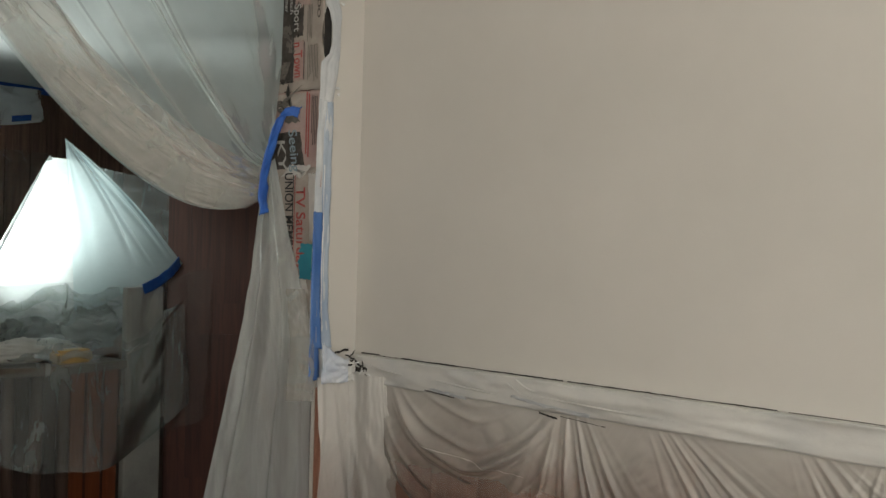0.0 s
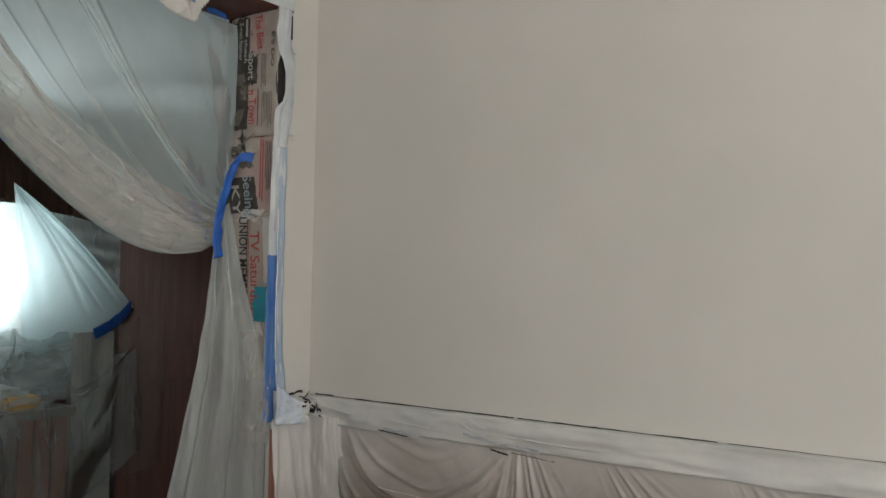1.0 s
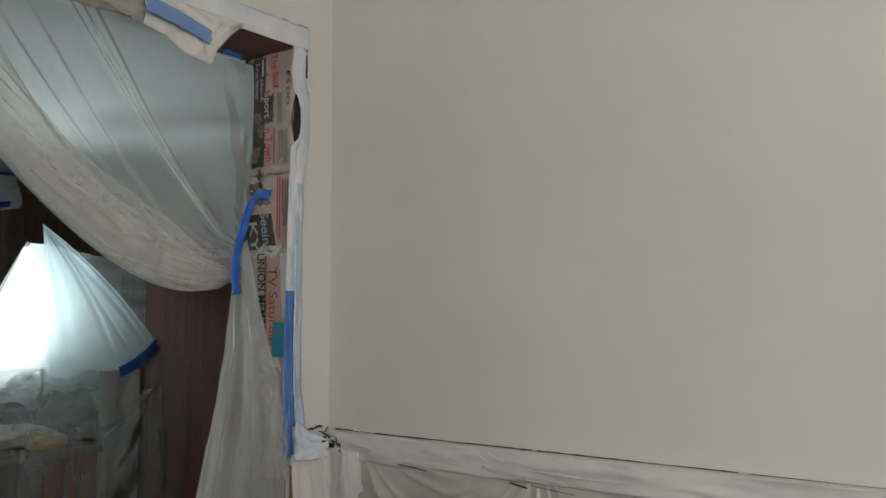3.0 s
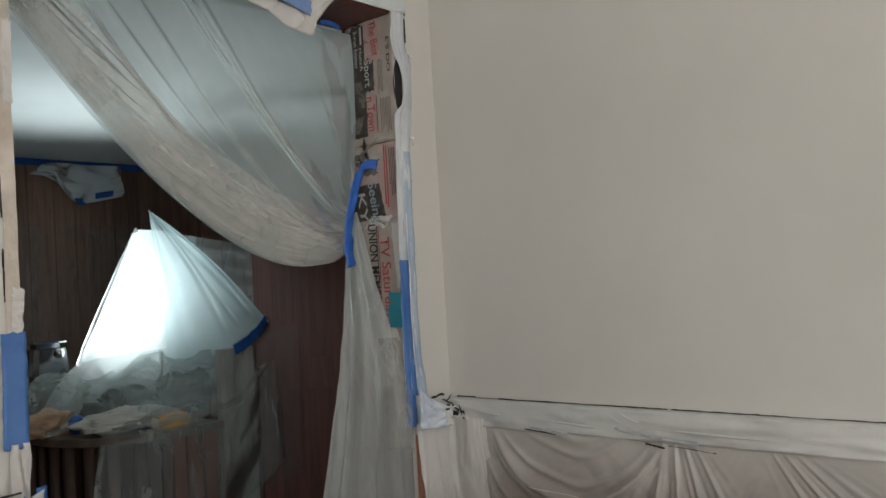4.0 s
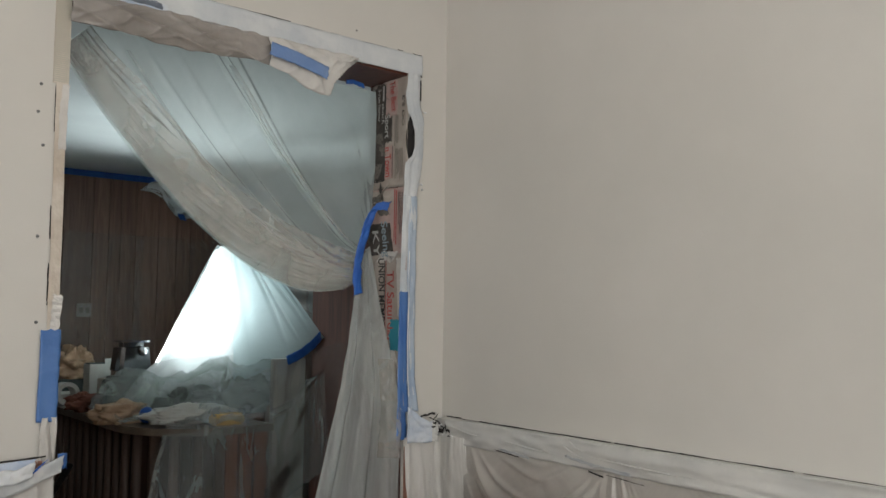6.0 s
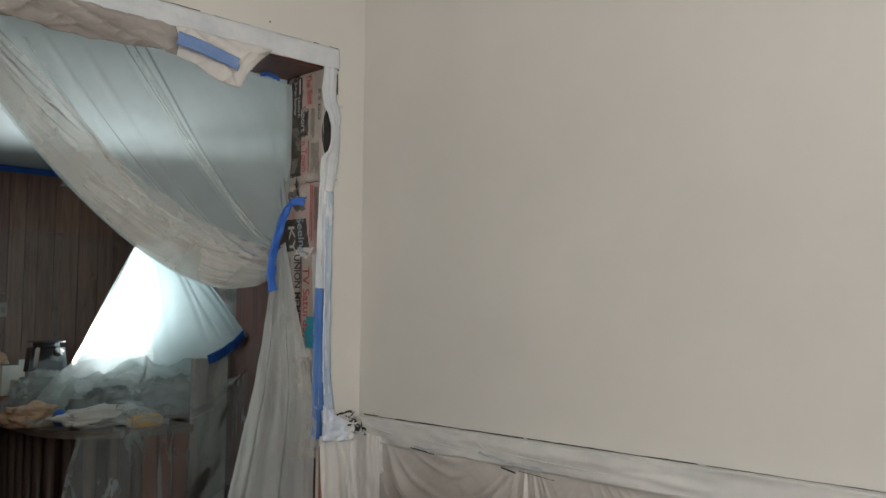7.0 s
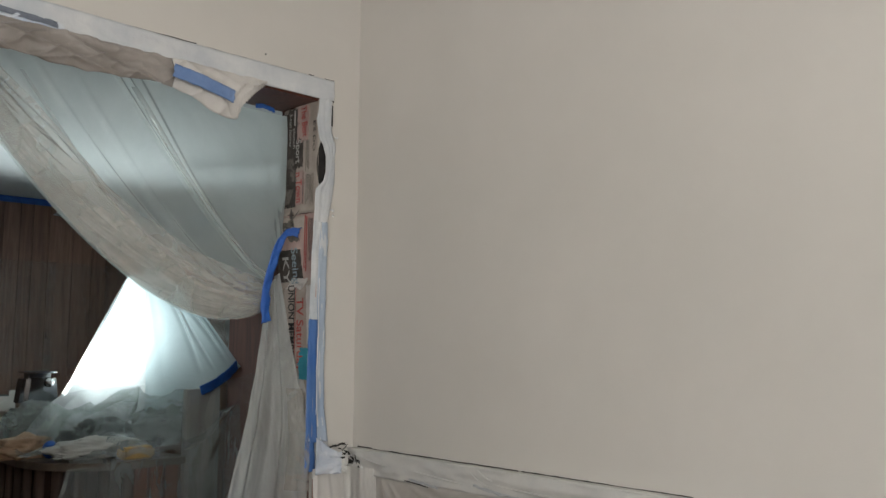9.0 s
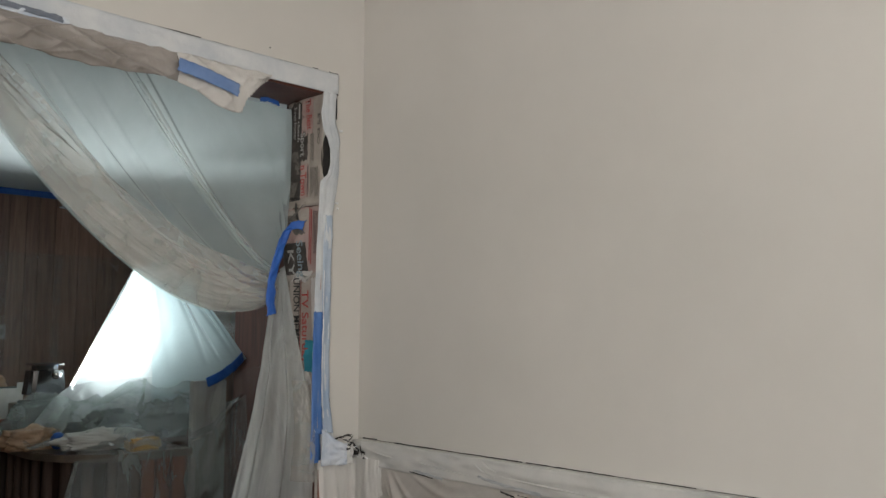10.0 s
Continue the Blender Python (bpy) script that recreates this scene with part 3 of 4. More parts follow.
def flap_paper(u, v):
    x = lerp(-1.25, -0.403, u)
    low = flap_low(x) + 0.006 * n3(x * 16, 4.0)
    if x > -0.505:
        low += 0.0035 * (1 if int((x + 2) / 0.0042) % 2 else -1)
    z = lerp(2.038, low, v)
    crush = (1 - abs(n3(x * 5 - v * 1.3, v * 0.9, 3))) ** 7
    fine = (1 - abs(n3(x * 12 + v * 2.2, v * 1.6, 5))) ** 9
    y = -0.012 - 0.030 * math.sin(v * 2.4) * (0.7 + 0.4 * n3(x * 3, 2)) - 0.013 * crush - 0.006 * fine - 0.004 * n3(x * 5, v * 2, 6)
    return Vector((x, y, z + 0.004 * n3(x * 26, v * 5, 8)))


part("paper", sheet(lambda u, v: flap_paper(u * 0.65, v), 240, 26, 0.0008), KRAFT, flap, smooth=True)
part("torn_end", sheet(lambda u, v: flap_paper(0.65 + u * 0.35, v) + Vector((0, -0.003, 0)), 140, 22, 0.0008), KRAFT_PALE, flap, "pale torn end with a serrated cut edge", smooth=True)
part("blue_tape", rough_strip([(-0.715, -0.060, 1.992), (-0.62, -0.064, 1.976), (-0.522, -0.060, 1.955)], (0.16, 0, 1), 0.038, 51.0, wave=0.003, edge=0.005, nu=40, nv=6), BLUE_DUST, flap, "strip of blue painter's tape", smooth=True)

inner_tape = thing("head_tape", "blue painter's tape holding plastic under the doorway head", "tape")
part("tape", rough_strip([(-0.335, 0.118, 1.999), (-0.30, 0.118, 2.004), (-0.26, 0.12, 1.997)], (0, 0, 1), 0.015, 61.0, wave=0.004, nu=20, nv=5), BLUE, inner_tape, smooth=True)

# ---- plastic curtain in the doorway ----
curtain = thing("plastic_curtain", "milky plastic sheet drawn aside and taped to the doorway jamb", "plastic curtain")


def curtain_at(s, v):
    top = Vector((lerp(-1.225, -0.19, s), 0.15, 2.030 - 0.10 * max(0, 1 - s / 0.1) - 0.034 * min(1, max(0, (s - 0.70) / 0.12))))
    end = Vector((lerp(-0.262, -0.182, s), 0.165, lerp(1.342, 1.60, s)))
    k = s ** 0.85
    mid = Vector((lerp(-0.645, -0.19, k), 0.13, lerp(1.175, 1.82, k)))
    p = top * (1 - v) ** 2 + mid * 2 * v * (1 - v) + end * v * v
    ridge = math.sin(s * 17 + 1.2 * math.sin(v * 3)) * 0.004
    for s0, wide, high in ((0.12, 0.020, 0.012), (0.19, 0.012, 0.007), (0.27, 0.016, 0.006), (0.415, 0.007, 0.016), (0.440, 0.006, 0.012), (0.470, 0.010, 0.010)):
        ridge += high * math.exp(-((s - s0 - 0.012 * math.sin(v * 4 + s0 * 30)) / wide) ** 2)
    calm = 0.35 + 0.65 * math.sin(min(1, v * 1.1) * math.pi * 0.85)
    p.y -= ridge * calm * (1 - 0.6 * v ** 6) + 0.010 * n3(s * 4, v * 3, 1.5) + 0.0012 * n3(s * 16, v * 7, 3)
    return p


part("sheet", sheet(curtain_at, 360, 70), FILM_CURTAIN, curtain, smooth=True)


def hem_at(u, v, wide, off):
    s = u * wide * lerp(0.22, 1.0, min(1, v * 1.25) ** 1.3) * (1 + 0.12 * n3(v * 5, wide * 9))
    p = curtain_at(s, v)
    p.y -= off + 0.014 * math.sin(u * math.pi) + 0.008 * n3(u * 3, v * 6, 8 + off * 90) + 0.0015 * math.sin(u * 17 + v * 4 + off * 200) + 0.007 * (1 - abs(n3(u * 5 - v * 4, v * 3, 2 + off * 50))) ** 5
    p.z -= 0.005 * math.sin(u * 3) + 0.004 * n3(v * 20, u * 3, 4)
    return p


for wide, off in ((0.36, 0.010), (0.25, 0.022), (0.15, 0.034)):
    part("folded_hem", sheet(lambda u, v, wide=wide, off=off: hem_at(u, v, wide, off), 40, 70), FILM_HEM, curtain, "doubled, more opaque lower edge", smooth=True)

for s0, wide in ((0.12, 0.020), (0.44, 0.030)):
    part("crease", sheet(lambda u, v, s0=s0, wide=wide: curtain_at(s0 + wide * (u - 0.5) * (0.6 + 0.8 * v * (1 - v) * 2), 0.05 + 0.90 * v) + Vector((0.004 * n3(v * 5, s0), -0.013, 0)), 3, 50),
         FILM_CREASE, curtain, "long folded crease in the film", smooth=True)


def tail_at(u, v):
    d = v
    left = along([(-0.243, 0.15, 1.42), (-0.275, 0.14, 1.27), (-0.305, 0.13, 1.12), (-0.335, 0.13, 0.98), (-0.374, 0.13, 0.84), (-0.464, 0.13, 0.50), (-0.60, 0.13, 0.0)], d)
    right = along([(-0.205, 0.150, 1.47), (-0.192, 0.105, 1.27), (-0.190, 0.055, 1.12), (-0.190, 0.010, 0.98), (-0.190, 0.0, 0.84), (-0.19, 0.0, 0.50), (-0.188, 0.0, 0.0)], d)
    p = left.lerp(right, u)
    amp = 0.014 * (0.3 + d)
    p.y -= amp * math.sin(u * 15 + 0.6 * d) + 0.5 * amp * math.sin(u * 31 + 2) + 0.006 * n3(u * 6, d * 9, 3)
    return p


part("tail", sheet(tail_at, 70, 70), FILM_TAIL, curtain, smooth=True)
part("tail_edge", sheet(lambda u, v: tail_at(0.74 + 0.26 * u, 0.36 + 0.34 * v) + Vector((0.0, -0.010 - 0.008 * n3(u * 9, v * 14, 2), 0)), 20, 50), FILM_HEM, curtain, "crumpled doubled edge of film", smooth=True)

tie = thing("curtain_tape", "bright blue painter's tape tying the plastic to the jamb", "tape")
part("tape", rough_strip([(-0.214, 0.088, 1.602), (-0.232, 0.090, 1.584), (-0.249, 0.092, 1.552), (-0.264, 0.096, 1.505), (-0.281, 0.10, 1.43), (-0.290, 0.10, 1.37), (-0.284, 0.10, 1.305)], (0.95, 0, 0.30), 0.035, 71.0, wave=0.006, edge=0.009, nu=60, nv=6), BLUE, tie, smooth=True)
part("tape_end", rough_strip([(-0.183, 0.072, 1.596), (-0.200, 0.080, 1.600), (-0.226, 0.089, 1.592)], (0.3, 0, 1), 0.028, 72.0, wave=0.003, edge=0.006, lift=(-1, 0, 0), nu=20, nv=5), BLUE, tie, smooth=True)

# ---- newspaper on the jamb ----
JX = OPEN_R - 0.0022


def news_sheet(name, parent, y0, y1, z0, z1, off, material, seed, skew=0.0, label="", curl=0.0):
    def fn(u, v):
        y = lerp(y0, y1, u) + skew * (v - 0.5) + 0.004 * n3(v * 7, seed, 0 if u < 0.5 else 4)
        z = lerp(z0, z1, v) + 0.008 * n3(u * 6, seed, 2 if v < 0.5 else 9)
        if curl and v > 0.86:
            z -= curl * (u ** 3)
        return Vector((JX - off - 0.0016 * (1 + n3(u * 3, v * 5, seed)) - 0.0006 * n3(u * 9, v * 17, seed), y, z))
    return part(name, sheet(fn, 16, 30, 0.0006), material, parent, label, smooth=True)


def words(text, parent, y, z0, z1, high, material, off=0.014, slant=0.0, name="headline"):
    """Letters on the jamb that read from the height z0 down to z1; y is the line they stand on."""
    cu = bpy.data.curves.new(name, "FONT")
    cu.body, cu.size, cu.extrude = text, 1.0, 0.0
    cu.offset = 0.012
    tmp = new("tmp_text", cu)
    me = bpy.data.meshes.new_from_object(tmp.evaluated_get(bpy.context.evaluated_depsgraph_get()))
    bpy.data.objects.remove(tmp)
    long = max(v.co.x for v in me.vertices)
    for v in me.vertices:
        k = v.co.x / long
        v.co = Vector((JX - off - 0.0022, y + slant * k - v.co.y * high / 0.7, lerp(z0, z1, k)))
    me.materials.append(material)
    ob = new(name, me)
    ob.parent = parent
    return ob


def text_block(parent, y0, y1, z0, z1, lines, material, off, seed):
    """A column of print too small to read: one short bar a line."""
    r = random.Random(seed)
    step = (y1 - y0) / lines
    for i in range(lines):
        part("text_line", box(JX - off - 0.0025, JX - off - 0.0022, y0 + i * step, y0 + (i + 0.32) * step, z1 + r.uniform(0, 0.25) * (z0 - z1), z0 - r.uniform(0, 0.03) * (z0 - z1)), material, parent)


paper = thing("newspaper", "newspaper page with a dark photo taped on the doorway jamb", "newspaper", "newspapers on the jamb")
paper_page = news_sheet("page", paper, -0.004, 0.190, 1.662, 2.034, 0.001, NEWS, 1.0, curl=0.012)
news_sheet("photo", paper_page, 0.113, 0.186, 1.690, 2.022, 0.0026, NEWS_DARK, 1.0, curl=0.012, label="dark printed photo")
news_sheet("photo", paper_page, 0.078, 0.114, 1.820, 1.915, 0.0027, NEWS_DARK, 1.0, label="dark printed photo")
news_sheet("grey_tone", paper_page, 0.120, 0.178, 1.775, 1.855, 0.0030, NEWS_GREY, 1.4, skew=0.03)
news_sheet("grey_tone", paper_page, 0.135, 0.180, 1.700, 1.750, 0.0030, NEWS_GREY, 1.9, skew=-0.02)
news_sheet("red_banner", paper_page, 0.050, 0.112, 1.905, 2.026, 0.0028, NEWS_PINK, 1.0)
news_sheet("red_banner", paper_page, 0.068, 0.112, 1.694, 1.805, 0.0030, NEWS_PINK, 1.0)
words("The Best", paper_page, 0.086, 2.022, 1.918, 0.028, INK_RED, 0.0076, -0.012)
words("Sport", paper_page, 0.110, 1.912, 1.832, 0.026, INK_PALE, 0.0074)
words("clutch", paper_page, 0.128, 1.955, 1.885, 0.012, INK_PALE, 0.0074)
words("3-run homer", paper_page, 0.150, 2.008, 1.893, 0.016, INK_PALE, 0.0074)
words("leads banged-up", paper_page, 0.176, 2.012, 1.862, 0.015, INK_PALE, 0.0074)
words("n Town", paper_page, 0.108, 1.802, 1.700, 0.032, INK_RED, 0.0080, -0.006)
words("E'S DO", paper_page, 0.018, 1.965, 1.862, 0.012, NEWS_DARK, 0.0074)
part("text_line", box(JX - 0.0100, JX - 0.0096, 0.1155, 0.1235, 1.962, 2.014), INK_PALE, paper_page)
for y0, y1, z0, z1 in ((0.1125, 0.1145, 1.688, 2.018), (0.1125, 0.186, 1.6865, 1.689), (0.066, 0.068, 1.694, 1.80)):
    part("frame_line", box(JX - 0.0102, JX - 0.0096, y0, y1, z0, z1), INK, paper_page, "thin printed frame line")
text_block(paper_page, 0.038, 0.060, 1.905, 1.80, 4, NEWS_GREY, 0.0074, 3)
text_block(paper_page, 0.012, 0.056, 1.790, 1.685, 7, NEWS_GREY, 0.0074, 4)

paper2 = thing("newspaper", "crumpled pinkish newspaper page taped on the doorway jamb", "newspaper", "newspapers on the jamb")
paper2_page = news_sheet("page", paper2, -0.006, 0.196, 1.385, 1.660, 0.0035, NEWS_PINK, 2.0, skew=0.01)
news_sheet("pale_column", paper2_page, 0.050, 0.190, 1.610, 1.655, 0.0052, NEWS, 2.0, skew=0.01)
news_sheet("grey_tone", paper2_page, 0.105, 0.165, 1.572, 1.640, 0.0058, NEWS_GREY, 2.6, skew=0.06)
news_sheet("photo", paper2_page, 0.062, 0.192, 1.400, 1.545, 0.0056, NEWS_DARK, 2.0, skew=0.03)
words("Seeing", paper2_page, 0.120, 1.552, 1.430, 0.034, INK_BLUE, 0.0104, -0.020)
words("KY", paper2_page, 0.168, 1.526, 1.430, 0.034, INK_PALE, 0.0104, -0.016)
part("text_line", box(JX - 0.0126, JX - 0.0120, 0.045, 0.049, 1.48, 1.655), INK_RED, paper2_page)
part("text_line", box(JX - 0.0126, JX - 0.0120, 0.036, 0.040, 1.47, 1.650), INK_RED, paper2_page)
text_block(paper2_page, 0.006, 0.032, 1.645, 1.50, 4, NEWS_DARK, 0.0100, 8)

paper3 = thing("newspaper", "grey newspaper page with bold headlines taped on the jamb", "newspaper", "newspapers on the jamb")
paper3_page = news_sheet("page", paper3, -0.006, 0.190, 0.95, 1.438, 0.0065, NEWS, 3.0, skew=0.012)
news_sheet("pale_strip", paper3_page, -0.002, 0.030, 1.235, 1.425, 0.0086, KRAFT_PALE, 3.0, skew=0.012)
news_sheet("torn_corner", paper3_page, 0.040, 0.130, 1.415, 1.448, 0.0086, KRAFT_PALE, 3.6, skew=-0.03)
words("UNION MEMBERS", paper3_page, 0.126, 1.428, 1.165, 0.032, INK, 0.0130, -0.014)
words("TV Saturday", paper3_page, 0.078, 1.385, 1.150, 0.036, INK_RED, 0.0130, -0.010)
part("text_line", box(JX - 0.0156, JX - 0.0151, 0.0825, 0.0845, 1.15, 1.42), INK_RED, paper3_page)
part("text_line", box(JX - 0.0156, JX - 0.0151, 0.0890, 0.0915, 1.15, 1.42), INK, paper3_page)
text_block(paper3_page, 0.148, 0.184, 1.42, 1.20, 7, NEWS_GREY, 0.0130, 9)
part("teal_print", rough_strip([(JX - 0.0138, 0.026, 1.225), (JX - 0.0138, 0.032, 1.175), (JX - 0.0138, 0.026, 1.125)], (0, 1, 0), 0.056, 5.0, lift=(-1, 0, 0), wave=0.001, edge=0.03, nu=30, nv=6), TEAL, paper3_page, "teal printed patch")
news_sheet("cloud_print", paper3_page, 0.030, 0.082, 1.085, 1.135, 0.0100, KRAFT_PALE, 4.4, skew=0.02)
words("SUN", paper3_page, 0.074, 1.078, 0.955, 0.034, INK, 0.0136)

part("gap", sheet(lambda u, v: Vector((lerp(-0.158 - 0.017 * math.sin(u * math.pi) ** 0.8, -0.140, v), -0.0022 - 0.001 * v, lerp(1.895, 1.742, u))), 24, 4, 0.0005), CRACK, casing, "dark gap behind the loose tape")

# ---- west side of the doorway ----
lw = thing("drywall_edge", "bare tan drywall edge with fastening screws beside the doorway", "drywall", kind="structure", at=(-0.013, 0, 0))
part("edge_strip", rough_strip([(-1.243, -0.003, 1.80), (-1.241, -0.003, 1.5), (-1.240, -0.003, 1.2)], (1, 0, 0), 0.026, 5.0, wave=0.002, edge=0.003, nu=60, nv=4), CARD, lw)
part("paper_strip", rough_strip([(-1.233, -0.006, 1.80), (-1.237, -0.006, 1.72), (-1.236, -0.006, 1.64)], (1, 0, 0), 0.018, 5.5, wave=0.002, edge=0.005, nu=24, nv=4), KRAFT_PALE, lw)
part("paper_strip", rough_strip([(-1.232, -0.006, 1.285), (-1.234, -0.006, 1.24), (-1.238, -0.006, 1.19)], (1, 0, 0), 0.022, 6.5, wave=0.002, edge=0.006, nu=24, nv=4), KRAFT_PALE, lw)
for z0, z1 in ((1.68, 1.80), (1.26, 1.36), (1.42, 1.5)):
    part("crack", rough_strip([(-1.2555, -0.002, z1), (-1.2545, -0.002, z0)], (1, 0, 0), 0.003, z0, wave=0.001, edge=0.003, nu=20, nv=2, thick=0.0006), CRACK, lw)
bead = thing("corner_bead", "ribbed metal mesh corner bead on the doorway edge", "corner bead", at=(-0.013, 0, 0))
part("backing", box(-1.2635, -1.2265, -0.004, -0.001, 1.80, 2.03), CARD, bead)
rib = mesh_of("rib", box(-0.018, 0.018, -0.002, 0.0, -0.0014, 0.0014), BEAD)
for i in range(44):
    o = new("rib", rib)
    o.location, o.parent = (-1.245, -0.004, 1.806 + i * 0.005), bead
for x, z in ((-1.306, 1.725), (-1.292, 1.645), (-1.295, 1.425), (-1.290, 1.22), (-1.302, 1.793)):
    bm = bmesh.new()
    bmesh.ops.create_cone(bm, cap_ends=True, segments=14, radius1=0.0042, radius2=0.0034, depth=0.003, matrix=pose(x, -0.0012, z, 90))
    s = tagged(part("screw", bm, STEEL, None, "small dark drywall screw head in the wall"), category="screw", group="drywall screws")
    part("slot", box(x - 0.0026, x + 0.0026, -0.0032, -0.0026, z - 0.0005, z + 0.0005), CRACK, s)
ltape = thing("edge_tape", "wide blue painter's tape wrapped on the drywall edge", "tape", at=(-0.013, 0, 0))
part("tape", rough_strip([(-1.2455, -0.010, 1.202), (-1.246, -0.010, 1.1), (-1.2475, -0.010, 0.985)], (1, 0, 0), 0.046, 81.0, wave=0.003, edge=0.003, nu=30, nv=6), BLUE_BARE, ltape, smooth=True)
part("tape", rough_strip([(-1.2235, 0.018, 1.20), (-1.2235, 0.018, 0.965)], (0, 1, 0), 0.05, 82.0, wave=0.002, edge=0.003, lift=(1, 0, 0), nu=30, nv=4), BLUE_BARE, ltape, smooth=True)

west = thing("masking_sheet", "white painted masking film hanging below torn blue tape", "masking film", at=(-0.013, 0, 0))


def west_film(u, v):
    x = lerp(-1.232, -2.6, u ** 1.3)
    z = lerp(0.88, 0.0, v)
    d = v * 0.88
    c = (x + 1.235) / (0.05 + d * 0.45)
    return Vector((x, -0.026 - 0.014 * min(1, d * 3) - 0.020 * ridge_at(c * 1.1 + 0.2 * n3(x * 9, z * 5, 1), 0.17) * min(1, d * 7) * math.exp(-(c / 5) ** 2) - 0.010 * abs(n3(x * 12 + z * 6, z * 6, 6)), z))


part("film", sheet(west_film, 200, 60), FILM_DENSE, west, smooth=True)
part("film_wrap", sheet(lambda u, v: Vector((lerp(-1.262, -1.226, u) - 0.012 * (v - 0.4) * (1 - u), -0.012 - 0.006 * math.sin(u * 9 - v * 5) - 0.006 * abs(n3(u * 5 + v * 3, v * 2, 4)), lerp(0.995, 0.86, v))), 30, 20, 0.0006), KRAFT_PALE, west, "crinkled film wrapped on the edge", smooth=True)
part("film_fold", sheet(lambda u, v: Vector((lerp(-1.2235, -1.216, u) , 0.0 + 0.02 * u - 0.004 * math.sin(v * 12 + u * 9), lerp(0.985, 0.0, v))), 10, 40, 0.0006), KRAFT_PALE, west, smooth=True)
part("tape_band", rough_strip([(-1.216, -0.040, 0.888), (-1.30, -0.041, 0.857), (-1.40, -0.043, 0.832), (-1.6, -0.04, 0.82), (-2.4, -0.04, 0.83)], (0.15, 0, 1), 0.040, 91.0, wave=0.004, edge=0.005, nu=60, nv=6), SOFTBLUE, west, "pale blue painted tape", smooth=True)
part("blue_tape", rough_strip([(-1.275, -0.034, 0.893), (-1.40, -0.034, 0.888), (-1.7, -0.034, 0.886), (-2.4, -0.034, 0.886)], (0.1, 0, 1), 0.024, 92.0, wave=0.003, nu=40, nv=5), PAPER_BLUISH, west, smooth=True)
part("blue_tape", rough_strip([(-1.262, -0.047, 0.895), (-1.285, -0.047, 0.872)], (0.8, 0, 0.6), 0.026, 93.0, wave=0.003, nu=12, nv=5), BLUE, west, smooth=True)
part("blue_tape", rough_strip([(-1.36, -0.047, 0.848), (-1.45, -0.047, 0.828), (-1.6, -0.047, 0.82)], (0.1, 0, 1), 0.024, 94.0, wave=0.003, nu=20, nv=5), BLUE, west, smooth=True)
part("torn_paper", rough_strip([(-1.283, -0.05, 0.882), (-1.33, -0.056, 0.872), (-1.38, -0.05, 0.868), (-1.44, -0.054, 0.868), (-1.6, -0.05, 0.864), (-2.2, -0.05, 0.86)], (0.1, 0, 1), 0.034, 95.0, wave=0.005, edge=0.013, nu=60, nv=6), PAPER_WHITE, west, "loose torn white paper flap", smooth=True)
part("blue_tab", rough_strip([(-1.226, -0.036, 0.893), (-1.208, -0.030, 0.893), (-1.200, -0.02, 0.89)], (0, 0, 1), 0.036, 96.0, wave=0.003, nu=12, nv=5), BLUE_BARE, west, smooth=True)
part("paint_crack", rough_strip([(-1.252, -0.033, 0.908), (-1.33, -0.033, 0.905), (-1.5, -0.033, 0.902), (-1.9, -0.033, 0.90)], (0.1, 0, 1), 0.004, 6.0, wave=0.001, edge=0.003, nu=40, nv=2, thick=0.0006), CRACK, west)
for k in range(5):
    part("paint_flake", rough_strip([(-1.40 - 0.012 * k, -0.056, 0.815 - 0.012 * (k % 3)), (-1.415 - 0.012 * k, -0.058, 0.81 - 0.012 * (k % 3))], (0.2, 0, 1), 0.012, k * 2.2, wave=0.006, edge=0.012, nu=6, nv=4), (CRACK, PAPER_WHITE, GREYBOX)[k % 3], west)

# Small nail mark above the doorway, and a few dents in the wall paint.
bm = bmesh.new()
bmesh.ops.create_cone(bm, cap_ends=True, segments=10, radius1=0.003, radius2=0.002, depth=0.004, matrix=pose(-0.38, -0.0015, 2.132, 90))
tagged(part("nail", bm, STEEL, None, "tiny nail head in the painted wall"), category="nail")

# ---- the back room, one step lower ----
FZ, CZ, BY = -0.2, 2.19, 3.95
tagged(part("floor_back", box(-2.2, 2.8, DEEP, BY, FZ - 0.1, FZ), FLOORMAT, None, "dark brown floor of the back room"), category="floor", kind="structure")
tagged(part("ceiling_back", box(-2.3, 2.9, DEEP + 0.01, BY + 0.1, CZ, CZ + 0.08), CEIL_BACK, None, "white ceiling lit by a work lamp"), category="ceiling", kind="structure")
back = tagged(part("wall_back", box(-2.3, 2.9, BY + 0.02, BY + 0.12, FZ - 0.1, 2.6), CRACK, None, "brown vertical wood panelling on the far wall"), category="wall", kind="structure")
x = -2.2
rng = random.Random(5)
while x < 2.75:
    w = rng.choice((0.085, 0.11, 0.14, 0.17, 0.2))
    part("plank", box(x + 0.002, x + w - 0.002, BY, BY + 0.018, FZ, CZ - 0.001, 0.002), PANEL, back)
    x += w
tagged(part("wall_back_west", box(-2.3, -2.2, DEEP, BY + 0.02, FZ - 0.1, 2.6), PANEL, None, "brown side wall of the back room"), category="wall", kind="structure")
tagged(part("wall_back_east", box(2.8, 2.9, DEEP, BY + 0.02, FZ - 0.1, 2.6), PANEL, None, "brown side wall of the back room"), category="wall", kind="structure")
tagged(part("wall_back_south", box(EX, 2.9, 0.0, DEEP, FZ - 0.1, 2.6), PANEL, None, "brown wall beside the doorway"), category="wall", kind="structure")

